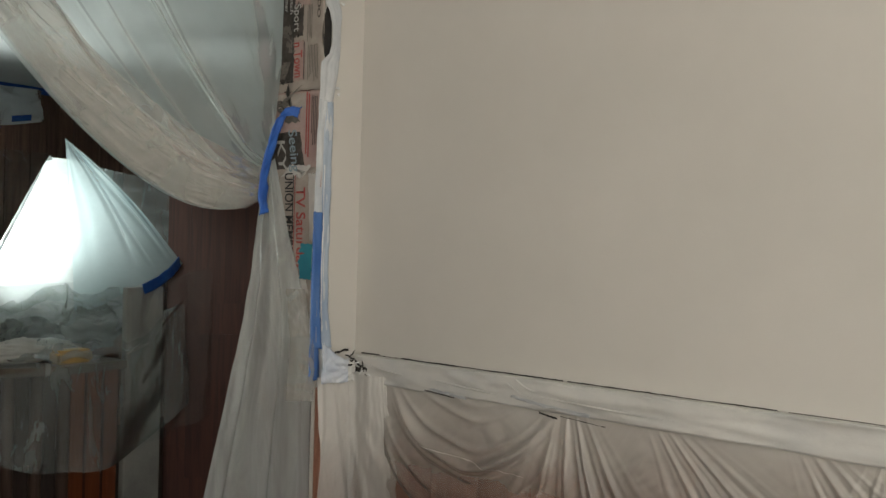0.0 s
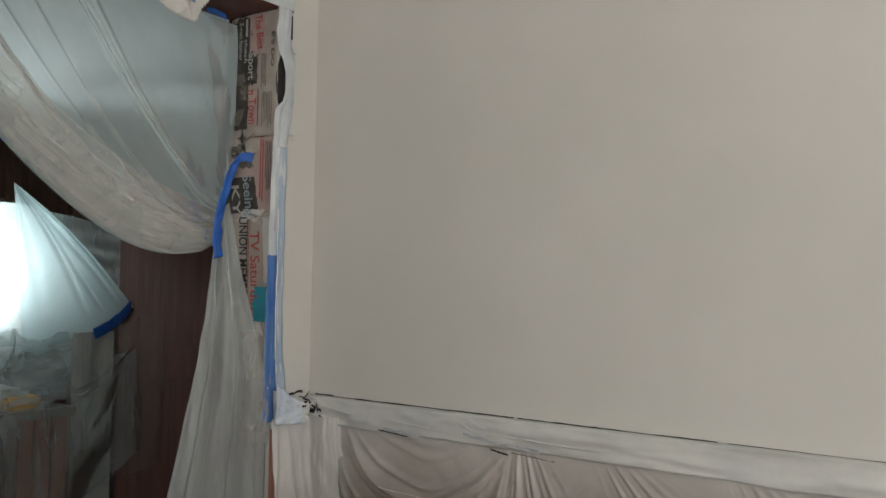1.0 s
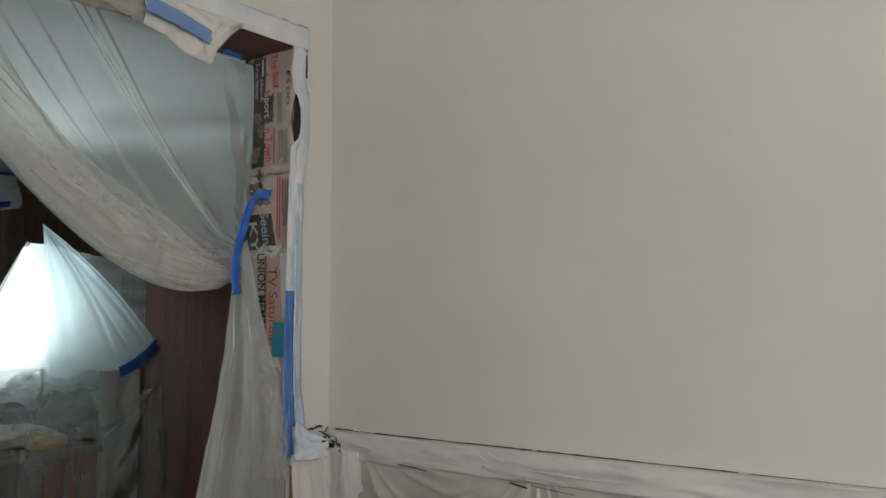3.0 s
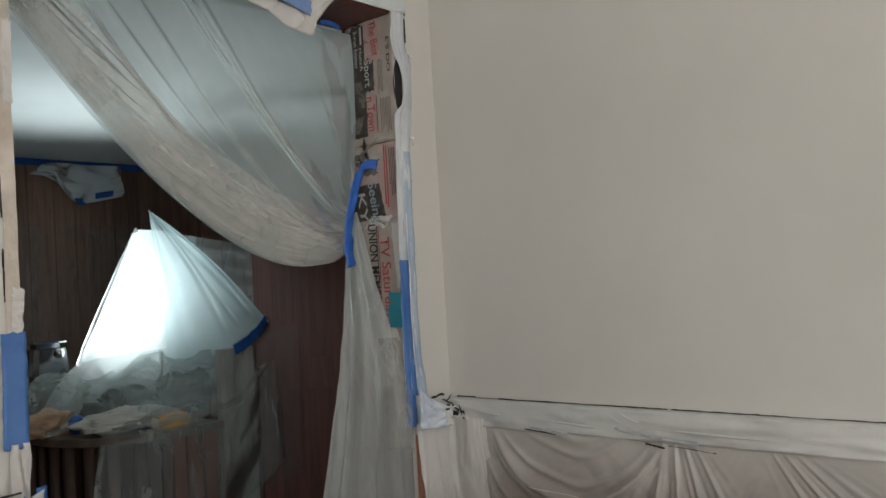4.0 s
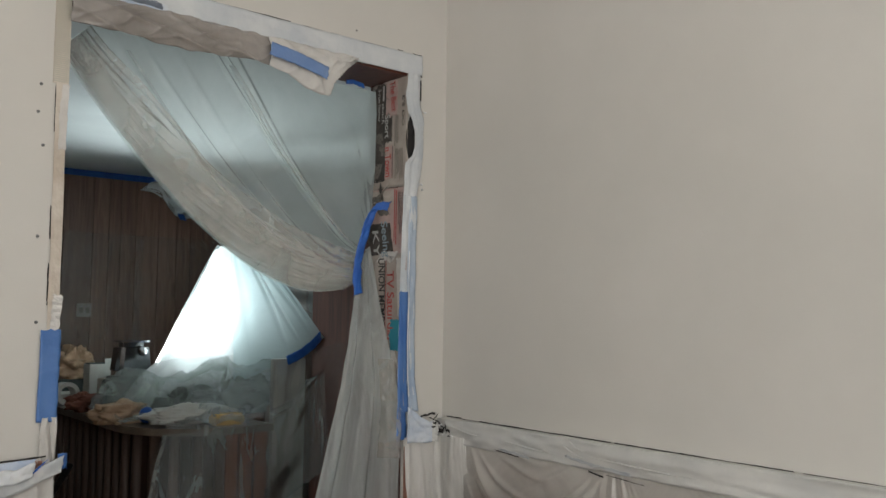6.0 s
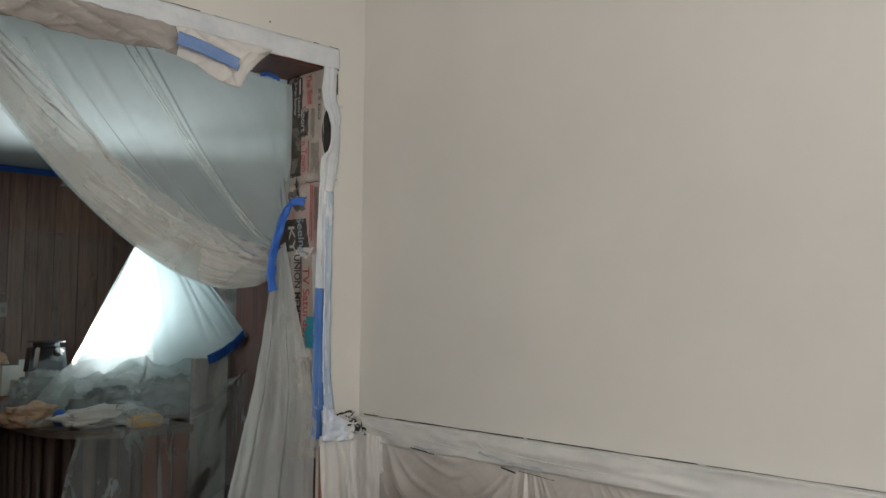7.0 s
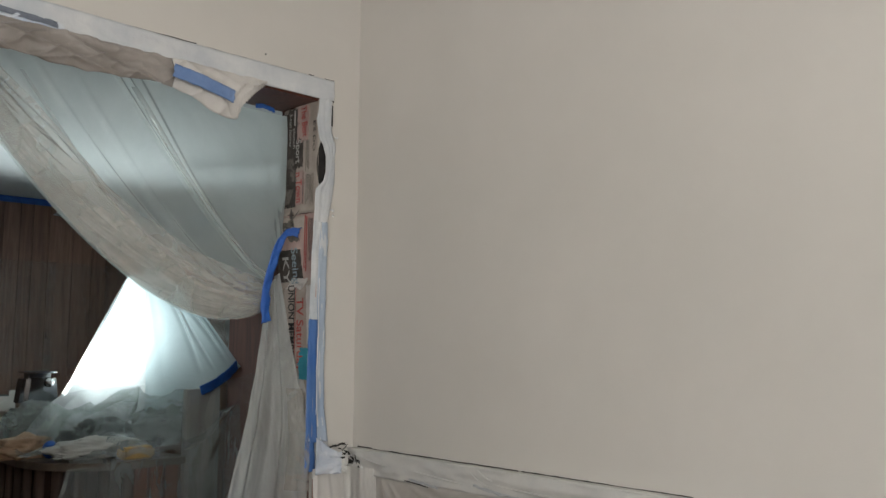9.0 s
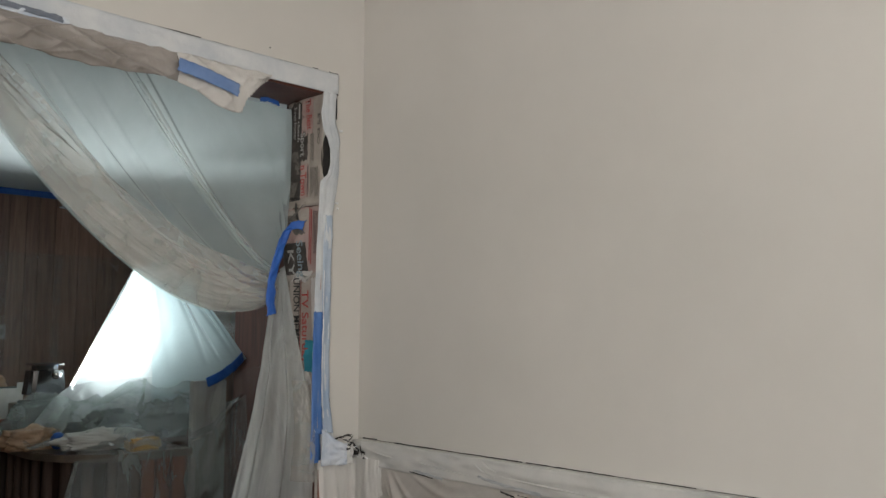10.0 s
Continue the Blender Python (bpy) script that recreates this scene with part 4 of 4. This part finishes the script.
ctape = thing("ceiling_tape", "dark blue painter's tape along the ceiling line", "tape")
part("tape", rough_strip([(-2.1, BY - 0.004, 2.165), (0, BY - 0.004, 2.166), (1.3, BY - 0.004, 2.165), (2.6, BY - 0.004, 2.165)], (0, 0, 1), 0.045, 13.0, wave=0.003, edge=0.006, nu=60, nv=3), BLUE, ctape)
wfilm = thing("wall_film", "thin clear plastic film over the panelling", "plastic film")
for x0, x1, off in ((-1.8, -0.10, 0.020), (-0.14, 0.55, 0.030), (0.50, 1.4, 0.020)):
    part("film_length", sheet(lambda u, v, x0=x0, x1=x1, off=off: Vector((lerp(x0, x1, u), BY - off - 0.012 * n3(lerp(x0, x1, u) * 4, v * 8, 2) - 0.008 * (1 - abs(n3(lerp(x0, x1, u) * 13 + v * 9, v * 14, 4))) ** 4, lerp(1.75, FZ, v))), 60, 60), FILM_WALL, wfilm, smooth=True)
scrap = thing("plastic_scrap", "loose scrap of clear plastic taped under the ceiling", "plastic scrap")


def scrap_at(u, v):
    top = along([(0.53, BY - 0.03, 2.10), (0.62, BY - 0.05, 2.155), (0.85, BY - 0.03, 2.165), (1.15, BY - 0.03, 2.165)], u)
    low = along([(0.52, BY - 0.03, 2.085), (0.66, BY - 0.09, 2.03), (0.80, BY - 0.05, 1.90), (1.15, BY - 0.04, 1.955)], u)
    p = top.lerp(low, v)
    p.y -= 0.03 * n3(u * 6, v * 4, 3) + 0.015 * math.sin(u * 16 + v * 5)
    return p


part("film", sheet(scrap_at, 40, 16), FILM_SCRAP, scrap, smooth=True)
part("blue_tape", rough_strip([(0.80, BY - 0.085, 1.925), (0.825, BY - 0.085, 1.88)], (1, 0, 0), 0.05, 3.0, nu=8, nv=4), BLUE, scrap)
part("blue_tape", rough_strip([(0.92, BY - 0.085, 1.945), (1.05, BY - 0.085, 1.97)], (0, 0, 1), 0.04, 4.0, nu=8, nv=4), BLUE, scrap)

outlet = thing("wall_outlet", "pale double wall outlet plate on the panelling", "outlet")
plate = part("plate", box(0.108, 0.208, BY - 0.012, BY - 0.001, 1.162, 1.258, 0.004), surface("aged_plate", (0.30, 0.25, 0.21), (0.36, 0.31, 0.27), rough=0.5), outlet)
for dx in (0.135, 0.18):
    part("socket", box(dx - 0.014, dx + 0.014, BY - 0.015, BY - 0.0125, 1.19, 1.23, 0.004), surface("aged_socket", (0.20, 0.16, 0.13), (0.25, 0.21, 0.18), rough=0.5), plate)

# Bar counter with a rounded end.
counter = thing("bar_counter", "bar counter with a rounded laminate top and slatted wood front", "counter")


def edge_line(inset):
    """Plan of the counter's front from its far end round the corner to the board."""
    cx, cy, r = 0.10, 2.02, 0.43 - inset
    pts = [(-0.33 + inset, 3.92), (-0.33 + inset, cy)]
    pts += [(cx - r * math.cos(a), cy - r * math.sin(a)) for a in [math.pi / 2 * i / 14 for i in range(1, 15)]]
    pts += [(0.295, 1.59 + inset)]
    return pts


def slab(pts, z0, z1, bevel=0.0):
    bm = bmesh.new()
    poly = [(x, y) for x, y in pts] + [(0.295, 2.5), (0.55, 2.5), (0.55, 3.92)]
    f = bm.faces.new([bm.verts.new((x, y, z0)) for x, y in poly])
    ret = bmesh.ops.extrude_face_region(bm, geom=[f])
    for v in ret["geom"]:
        if isinstance(v, bmesh.types.BMVert):
            v.co.z = z1
    if bevel:
        bmesh.ops.bevel(bm, geom=[e for e in bm.edges if abs(e.verts[0].co.z - e.verts[1].co.z) < 1e-5], offset=bevel, segments=2, affect="EDGES")
    return bm


part("top", slab(edge_line(0.0), 0.645, 0.680, 0.004), TOP, counter)
part("body", slab(edge_line(0.075), FZ, 0.644), COUNTERWOOD, counter)
line = edge_line(0.068)
slat_me = mesh_of("slat", (lambda bm: (bmesh.ops.create_cone(bm, cap_ends=True, segments=10, radius1=0.026, radius2=0.026, depth=0.80), bm)[1])(bmesh.new()), SLAT, True)
acc, dist = 0.0, 0.0
for (xa, ya), (xb, yb) in zip(line, line[1:]):
    seg = math.hypot(xb - xa, yb - ya)
    while dist <= acc + seg:
        k = (dist - acc) / seg
        px, py = lerp(xa, xb, k), lerp(ya, yb, k)
        if px < 0.06:
            o = new("slat", slat_me)
            o.location, o.parent = (px, py, 0.235), counter
        dist += 0.105
    acc += seg
part("front_panel", box(0.07, 0.29, 1.645, 1.66, FZ, 0.643, 0.002), ORANGEWOOD, counter)
for xx in (0.13, 0.21):
    part("trim", box(xx, xx + 0.012, 1.638, 1.645, FZ, 0.643, 0.002), DARKWOOD, counter)

post = tagged(part("end_board", box(0.297, 0.48, 1.60, 1.64, FZ, 0.995, 0.004), GREYBOARD, None, "upright grey board at the counter's end"), category="board")
leaf = thing("door_leaf", "dark red-brown wooden door standing open", "door", at=(0.635, 1.79, 0))
leaf.rotation_euler = (0, 0, radians(-36))
part("slab", box(0.0, 0.80, 0.0, 0.04, FZ, 1.92, 0.003), DARKWOOD, leaf)
for a, b in ((0.10, 0.37), (0.43, 0.70)):
    for c, d in ((0.05, 0.75), (0.9, 1.75)):
        part("panel", box(a, b, -0.006, -0.0005, c, d, 0.003), DARKWOOD, leaf)

# Dust sheet over the things on the counter, drawn up into a tent above the lamp.
dust = thing("dust_sheet", "clear plastic dust sheet over a counter, lit by a lamp beneath", "dust sheet")


def tent_at(a, v):
    top = along([(0.362, 2.42, 1.578), (0.395, 2.42, 1.586), (0.425, 2.43, 1.60), (0.53, 2.28, 1.56), (0.61, 2.02, 1.36), (0.655, 1.735, 1.10)], a)
    mid = along([(0.010, 2.36, 0.95), (0.15, 2.30, 0.97), (0.36, 2.26, 0.98), (0.51, 2.06, 1.00), (0.60, 1.89, 1.05), (0.652, 1.735, 1.088)], a)
    low = along([(-0.30, 2.16, 0.70), (-0.06, 2.02, 0.70), (0.20, 1.98, 0.70), (0.45, 1.96, 0.74), (0.62, 1.90, 0.95), (0.65, 1.735, 1.075)], a)
    if v < 0.62:
        k = v / 0.62
        p = top.lerp(mid, k)
        p.x += 0.012 * math.sin(k * math.pi) * (1 - a) ** 2
    else:
        k = (v - 0.62) / 0.38
        p = mid.lerp(low, k)
        p.z += 0.035 * math.sin(k * math.pi) * (1 - a) ** 0.5
    calm = max(0.0, 1 - 1.7 * max(0, a - 0.35)) * 0.8
    p.y -= (0.02 * math.sin(a * 17 + 1) + 0.006 * math.sin(a * 39)) * math.sin(min(1, v * 1.2) * math.pi * 0.6) * calm + 0.010 * n3(a * 7, v * 5, 4)
    rough = max(0.0, v - 0.5) * 2 * (1 - a ** 3)
    w = 0.035 * n3(a * 6, v * 5, 2) + 0.022 * (1 - abs(n3(a * 7 + v * 3, v * 4, 5))) ** 3 + 0.006 * (1 - abs(n3(a * 18 - v * 6, v * 9, 1))) ** 3
    p.y -= rough * w
    p.z += 0.5 * rough * w
    return p


part("tent", sheet(tent_at, 200, 110), FILM_TENT, dust, "glowing white plastic over a work lamp", smooth=True)



def tent_back(a, v):
    """The side of the tent that is turned from the doorway."""
    edge = along([(0.012, 2.368, 0.95), (0.19, 2.41, 1.26), (0.364, 2.425, 1.576), (0.425, 2.435, 1.598), (0.53, 2.285, 1.558), (0.61, 2.025, 1.36), (0.655, 1.74, 1.10)], a)
    foot = along([(0.15, 2.62, 0.69), (0.20, 2.86, 0.69), (0.28, 2.98, 0.69), (0.38, 3.0, 0.69), (0.50, 2.92, 0.69), (0.54, 2.6, 0.69), (0.545, 2.2, 0.69)], a)
    p = edge.lerp(foot, v)
    p.z += 0.06 * math.sin(v * math.pi)
    p.y += 0.02 * math.sin(a * 19) * math.sin(v * math.pi) + 0.015 * n3(a * 6, v * 5, 7)
    return p


part("tent_back", sheet(tent_back, 80, 40), FILM_TENT, dust, "far side of the lit plastic", smooth=True)

# Tent film with a darker teal tint: the slack side's shade is in the colour.
FILM_TENT_DIM, _, _ = film("dimmed_tent_film", (0.60, 0.72, 0.75), 0.58, vary=0.05, scale=3.0, through=0.5, gloss=0.12, bump=0.06)


def fold_at(a, v):
    """The slack side of the tent, in folds that run from its peak to the taped corner."""
    top = Vector((0.440, 2.405, 1.70))
    low = along([(0.29, 2.03, 0.86), (0.38, 1.99, 0.88), (0.48, 1.92, 0.95), (0.58, 1.82, 1.03), (0.650, 1.715, 1.085)], a)
    right = along([(0.440, 2.405, 1.70), (0.535, 2.25, 1.56), (0.61, 2.0, 1.35), (0.650, 1.715, 1.095)], v)
    p = top.lerp(low, v).lerp(right, a ** 4)
    fan = math.sin(min(1, v * 1.05) * math.pi)
    p.y -= 0.02 + 0.012 * n3(a * 3, v * 2, 3)
    for a0, wide, high in ((0.30, 0.10, 0.012), (0.62, 0.020, 0.022), (0.70, 0.014, 0.030), (0.80, 0.022, 0.024), (0.90, 0.012, 0.018)):
        p.y -= fan * high * math.exp(-((a - a0 - 0.02 * math.sin(v * 5 + a0 * 20)) / wide) ** 2)
    p.x += 0.012 * fan * math.sin(a * 8 + 2) * v
    return p


part("slack_fold", sheet(fold_at, 140, 90), FILM_TENT_DIM, dust, "slack side of the lit plastic in long folds, tinted darker for shade", smooth=True)
part("side_film", sheet(lambda u, v: Vector((0.53, 2.36, 1.58)).lerp(Vector((0.655, 1.735, 1.09)), v).lerp(Vector((0.76, 1.78, 1.45)).lerp(Vector((0.70, 1.77, 1.06)), v), u)
                          + Vector((0, -0.015 * math.sin(v * 30 + u * 3) * u - 0.012 * n3(u * 5, v * 8, 2), 0)), 30, 40), FILM_CLEAR, dust, smooth=True)


def lump(x, y):
    h = 0.705
    for cx, cy, r, k in ((-0.17, 2.20, 0.17, 0.05), (0.06, 2.03, 0.18, 0.17), (0.36, 2.02, 0.22, 0.20), (0.53, 2.0, 0.14, 0.08)):
        d = ((x - cx) ** 2 + (y - cy) ** 2) / r ** 2
        h += k * math.exp(-d * d * 0.6) * (1 if h < 0.8 else 0.6)
    return h


def cover_at(u, v):
    x = lerp(-0.36, 0.66, u)
    y = lerp(2.20, 1.86, v) + 0.03 * n3(u * 4, 1, 1)
    z = max(0.69, lump(x, y) + 0.03 * n3(x * 6, y * 6, 2) + 0.026 * (1 - abs(n3(x * 5 + y * 2, y * 5, 5))) ** 4 + 0.013 * (1 - abs(n3(x * 11, y * 9 - x * 4, 1))) ** 4 + 0.022 * (1 - abs(n3(x * 4 + y * 7, y * 3 - x * 2, 8))) ** 10 + 0.010 * (1 - abs(n3(x * 9 - y * 4, y * 6, 9))) ** 12 + 0.004 * (1 - abs(n3(x * 24, y * 24, 3))) ** 3 - 0.02)
    return Vector((x, y, z))


def ball_at(u, v):
    d = Vector((math.sin(v * math.pi) * math.cos(u * 2 * math.pi), math.sin(v * math.pi) * math.sin(u * 2 * math.pi), math.cos(v * math.pi)))
    k = 1 + 0.35 * n3(d.x * 1.6, d.y * 1.6, d.z * 1.6 + 3) + 0.28 * (1 - abs(n3(d.x * 3, d.y * 3, d.z * 3))) ** 3 - 0.15
    p = Vector((-0.20 + 0.17 * d.x * k, 2.17 + 0.10 * d.y * k, 0.79 + 0.12 * d.z * k))
    p.z = max(0.684, p.z)
    return p


part("film_wad", sheet(ball_at, 60, 40), FILM_COVER, dust, "bunched-up clear film", smooth=True)
part("cover", sheet(cover_at, 200, 140), FILM_COVER, dust, smooth=True)


def hang_at(u, v):
    top = along([(-0.19, 1.76, 0.70), (-0.05, 1.62, 0.70), (0.16, 1.57, 0.70), (0.36, 1.56, 0.74), (0.58, 1.58, 0.92)], u)
    low = along([(-0.345, 1.60, 0.375), (-0.22, 1.54, 0.315), (-0.03, 1.51, 0.262), (0.25, 1.51, 0.275), (0.62, 1.60, 0.45)], u)
    p = top.lerp(low, v)
    p.y -= 0.022 * math.sin(u * 19 + v * 2) * v + 0.02 * n3(u * 5, v * 2, 3) + 0.004 * n3(u * 14, v * 6, 3)
    p.z += 0.012 * n3(u * 5, 3, v)
    return p


part("overhang", sheet(hang_at, 80, 50), FILM_CLEAR, dust, smooth=True)
part("overhang_hem", sheet(lambda u, v: hang_at(u, 0.955 + 0.045 * v) + Vector((0, -0.004, 0)), 80, 3), FILM_FAINT, dust, "doubled lower edge of the film", smooth=True)
part("overhang_hem", sheet(lambda u, v: hang_at(0.035 * u, v) + Vector((0, -0.004, 0)), 3, 50), FILM_HEM, dust, smooth=True)
part("bridge", sheet(lambda u, v: hang_at(u, 0).lerp(cover_at(0.05 + 0.9 * u, 1.0), v) + Vector((0, 0, 0.02 * n3(u * 12, v * 4, 6) + 0.01)), 70, 12), FILM_CLEAR, dust, smooth=True)
part("side_drape", sheet(lambda u, v: Vector((lerp(0.30, 0.72, u) + 0.05 * v * u, 1.585 - 0.02 * math.sin(u * 14 + v * 3) - 0.012 * n3(u * 7, v * 9, 3), lerp(0.99 + 0.09 * u, 0.38 - 0.1 * (1 - u), v))), 40, 40), FILM_FAINT, dust, smooth=True)
stape = thing("sheet_tape", "blue painter's tape holding a dust sheet to the door", "tape")
part("tape", rough_strip([(0.605, 1.66, 1.108), (0.53, 1.615, 1.066), (0.43, 1.575, 1.020), (0.335, 1.545, 0.990)], (-0.35, 0, 1), 0.044, 15.0, wave=0.004, nu=24, nv=5), BLUE, stape, smooth=True)

# Work lamp under the tent.
wl = thing("work_lamp", "clamp work lamp burning under a plastic sheet", "lamp")
bm = bmesh.new()
bmesh.ops.create_cone(bm, cap_ends=False, segments=24, radius1=0.05, radius2=0.025, depth=0.06, matrix=pose(0.33, 2.73, 1.05, 90))
part("reflector", bm, CHROME, wl, smooth=True)
part("stem", box(0.32, 0.34, 2.77, 2.79, 0.68, 1.06, 0.004), BLACKPL, wl)
part("foot", box(0.25, 0.40, 2.72, 2.86, 0.681, 0.695, 0.004), BLACKPL, wl)

# Things beneath the sheet.
tagged(part("storage_box", box(-0.24, -0.06, 2.36, 2.46, 0.681, 0.86, 0.008), DARKBOX, None, "dark box under clear plastic"), category="box")


def bundle(name, label, category, centre, size, material, seed, crumple=0.3, rings=44):
    bm = bmesh.new()
    bmesh.ops.create_uvsphere(bm, u_segments=rings + 8, v_segments=rings, radius=1)
    for v in bm.verts:
        k = 1 + crumple * n3(v.co.x * 2.2, v.co.y * 2.2, v.co.z * 2.2 + seed) + crumple * 0.6 * abs(n3(v.co.x * 5, v.co.y * 5, v.co.z * 5 + seed)) + crumple * 0.28 * (1 - abs(n3(v.co.x * 9, v.co.y * 9, v.co.z * 9 + seed))) ** 4
        c = v.co * k
        v.co = Vector((centre[0] + c.x * size[0], centre[1] + c.y * size[1], max(centre[2] - size[2] * 0.85, centre[2] + c.z * size[2])))
    return tagged(part(name, bm, material, None, label, smooth=True), category=category)


bundle("dark_bag", "dark green-grey bag under clear plastic", "bag", (0.07, 2.03, 0.745), (0.14, 0.05, 0.072), DARKBOX, 21, 0.75)
bundle("cloth_bundle", "grey-green cloth bundle under clear plastic", "cloth", (0.37, 2.02, 0.775), (0.15, 0.075, 0.105), GREYBOX, 3)

toaster = thing("toaster", "shiny chrome toaster reflecting the work lamp", "toaster")
bm = box(-0.145, 0.06, 2.50, 2.64, 0.86, 1.055, 0.035)
for v in bm.verts:
    if v.co.z > 0.95:
        v.co.x = -0.042 + (v.co.x + 0.042) * 0.84
shell = part("shell", bm, DARKCHROME, toaster)
part("top_trim", box(-0.122, 0.038, 2.505, 2.635, 1.048, 1.056, 0.003), CHROME, toaster, "bright chrome trim")
# Chrome ball added to give the toaster its bright highlight spot.
bm = bmesh.new()
bmesh.ops.create_uvsphere(bm, u_segments=16, v_segments=10, radius=0.027)
bmesh.ops.translate(bm, verts=bm.verts, vec=(-0.008, 2.502, 1.0))
part("highlight_ball", bm, CHROME, toaster, "chrome ball added for the bright highlight", smooth=True)
part("base", box(-0.15, 0.065, 2.495, 2.645, 0.845, 0.862, 0.004), BLACKPL, toaster)
for yy in (2.535, 2.585):
    part("slot", box(-0.10, 0.02, yy, yy + 0.018, 1.0545, 1.057), BLACKPL, shell)
tagged(part("carton", box(-0.17, 0.10, 2.47, 2.72, 0.681, 0.845, 0.004), CARD, None, "plain carton under the toaster"), category="carton")

# Loose things on the counter.
bundle("crumpled_bag", "crumpled tan plastic bag on the counter", "plastic bag", (-0.290, 2.05, 0.722), (0.115, 0.07, 0.052), TAN, 1, 0.5)
bundle("crumpled_bag", "crumpled tan paper flower shape on the counter", "crumpled paper", (-0.11, 3.30, 0.878), (0.095, 0.08, 0.092), TAN, 8, 0.6)
bundle("rag", "rust-red rag lying on the counter", "rag", (-0.262, 2.60, 0.720), (0.09, 0.07, 0.050), RUST, 5, 0.55)
bundle("white_wrap", "crumpled white wrapping on the counter", "wrapping", (-0.04, 1.80, 0.724), (0.19, 0.075, 0.048), WHITEPL, 6, 0.42)
tagged(part("paper_stack", box(-0.29, -0.14, 3.0, 3.18, 0.681, 0.735, 0.003), WHITEPL, None, "stack of white papers on the counter"), category="paper stack")
tagged(part("paper_carton", box(-0.22, 0.05, 3.20, 3.42, 0.681, 0.798, 0.003), DARKBOX, None, "dark carton among the clutter"), category="carton")
white_carton = tagged(part("white_carton", box(-0.185, -0.065, 2.80, 2.90, 0.681, 0.915, 0.003), WHITEPL, None, "small white carton with its dark top open"), category="carton")
part("opening", box(-0.180, -0.070, 2.805, 2.895, 0.9152, 0.918), DARKBOX, white_carton, "dark open top")
part("flap", box(-0.100, -0.066, 2.80, 2.805, 0.914, 0.945, 0.001), WHITEPL, white_carton)
tape_roll = thing("tape_roll", "roll of pale masking tape lying on its edge", "tape roll")
bm = bmesh.new()
ro, ri, wd = 0.065, 0.042, 0.045
for i in range(28):
    a, b = 2 * math.pi * i / 28, 2 * math.pi * (i + 1) / 28
    def rp(r, t, h):
        return bm.verts.new((-0.265 + r * math.cos(t) - 0.4 * h, 2.90 + h, 0.746 + r * math.sin(t)))
    for r0, h0, r1, h1 in ((ro, 0, ro, wd), (ro, wd, ri, wd), (ri, wd, ri, 0), (ri, 0, ro, 0)):
        bm.faces.new((rp(r0, a, h0), rp(r0, b, h0), rp(r1, b, h1), rp(r1, a, h1)))
bmesh.ops.remove_doubles(bm, verts=bm.verts, dist=1e-5)
part("roll", bm, KRAFT_PALE, tape_roll, smooth=False)
tagged(part("sponge", box(0.005, 0.160, 1.63, 1.715, 0.681, 0.738, 0.012), YELLOW, None, "yellow sponge on the counter's edge"), category="sponge")
bm = bmesh.new()
bmesh.ops.create_uvsphere(bm, u_segments=16, v_segments=10, radius=0.03)
for v in bm.verts:
    v.co = Vector((-0.205 + v.co.x * 1.2, 1.94 + v.co.y, 0.722 + v.co.z * 1.35))
tagged(part("blue_cap", bm, BLUE, None, "small blue plastic cap on the counter", smooth=True), category="cap")

# On the back room's floor.
bucket = thing("bucket", "red plastic bucket on the floor", "bucket")
bm = bmesh.new()
bmesh.ops.create_cone(bm, cap_ends=True, segments=28, radius1=0.10, radius2=0.13, depth=0.30, matrix=pose(-0.42, 2.35, FZ + 0.15))
pail = part("pail", bm, RED, bucket)
bm = bmesh.new()
bmesh.ops.create_cone(bm, cap_ends=True, segments=28, radius1=0.137, radius2=0.137, depth=0.018, matrix=pose(-0.42, 2.35, FZ + 0.295))
part("rim", bm, RED, pail)
basin = thing("basin", "grey-green plastic basin on the floor", "basin")
bm = bmesh.new()
bmesh.ops.create_cone(bm, cap_ends=True, segments=32, radius1=0.14, radius2=0.18, depth=0.14, matrix=pose(-0.36, 1.95, FZ + 0.07))
part("bowl", bm, GREENPL, basin)
bm = bmesh.new()
bmesh.ops.create_cone(bm, cap_ends=True, segments=32, radius1=0.19, radius2=0.19, depth=0.014, matrix=pose(-0.36, 1.95, FZ + 0.14))
part("rim", bm, WHITEPL, basin)

pole = tagged(part("pole", sheet(lambda u, v: Vector((-0.40, lerp(3.30, 2.42, u), lerp(FZ, 0.43, u))) + 0.018 * Vector((math.cos(v * 2 * math.pi), 0.55 * math.sin(v * 2 * math.pi), 0.8 * math.sin(v * 2 * math.pi))), 10, 14), BLACKPL, None, "black pole leaning on the counter's slatted side", smooth=True), category="pole")
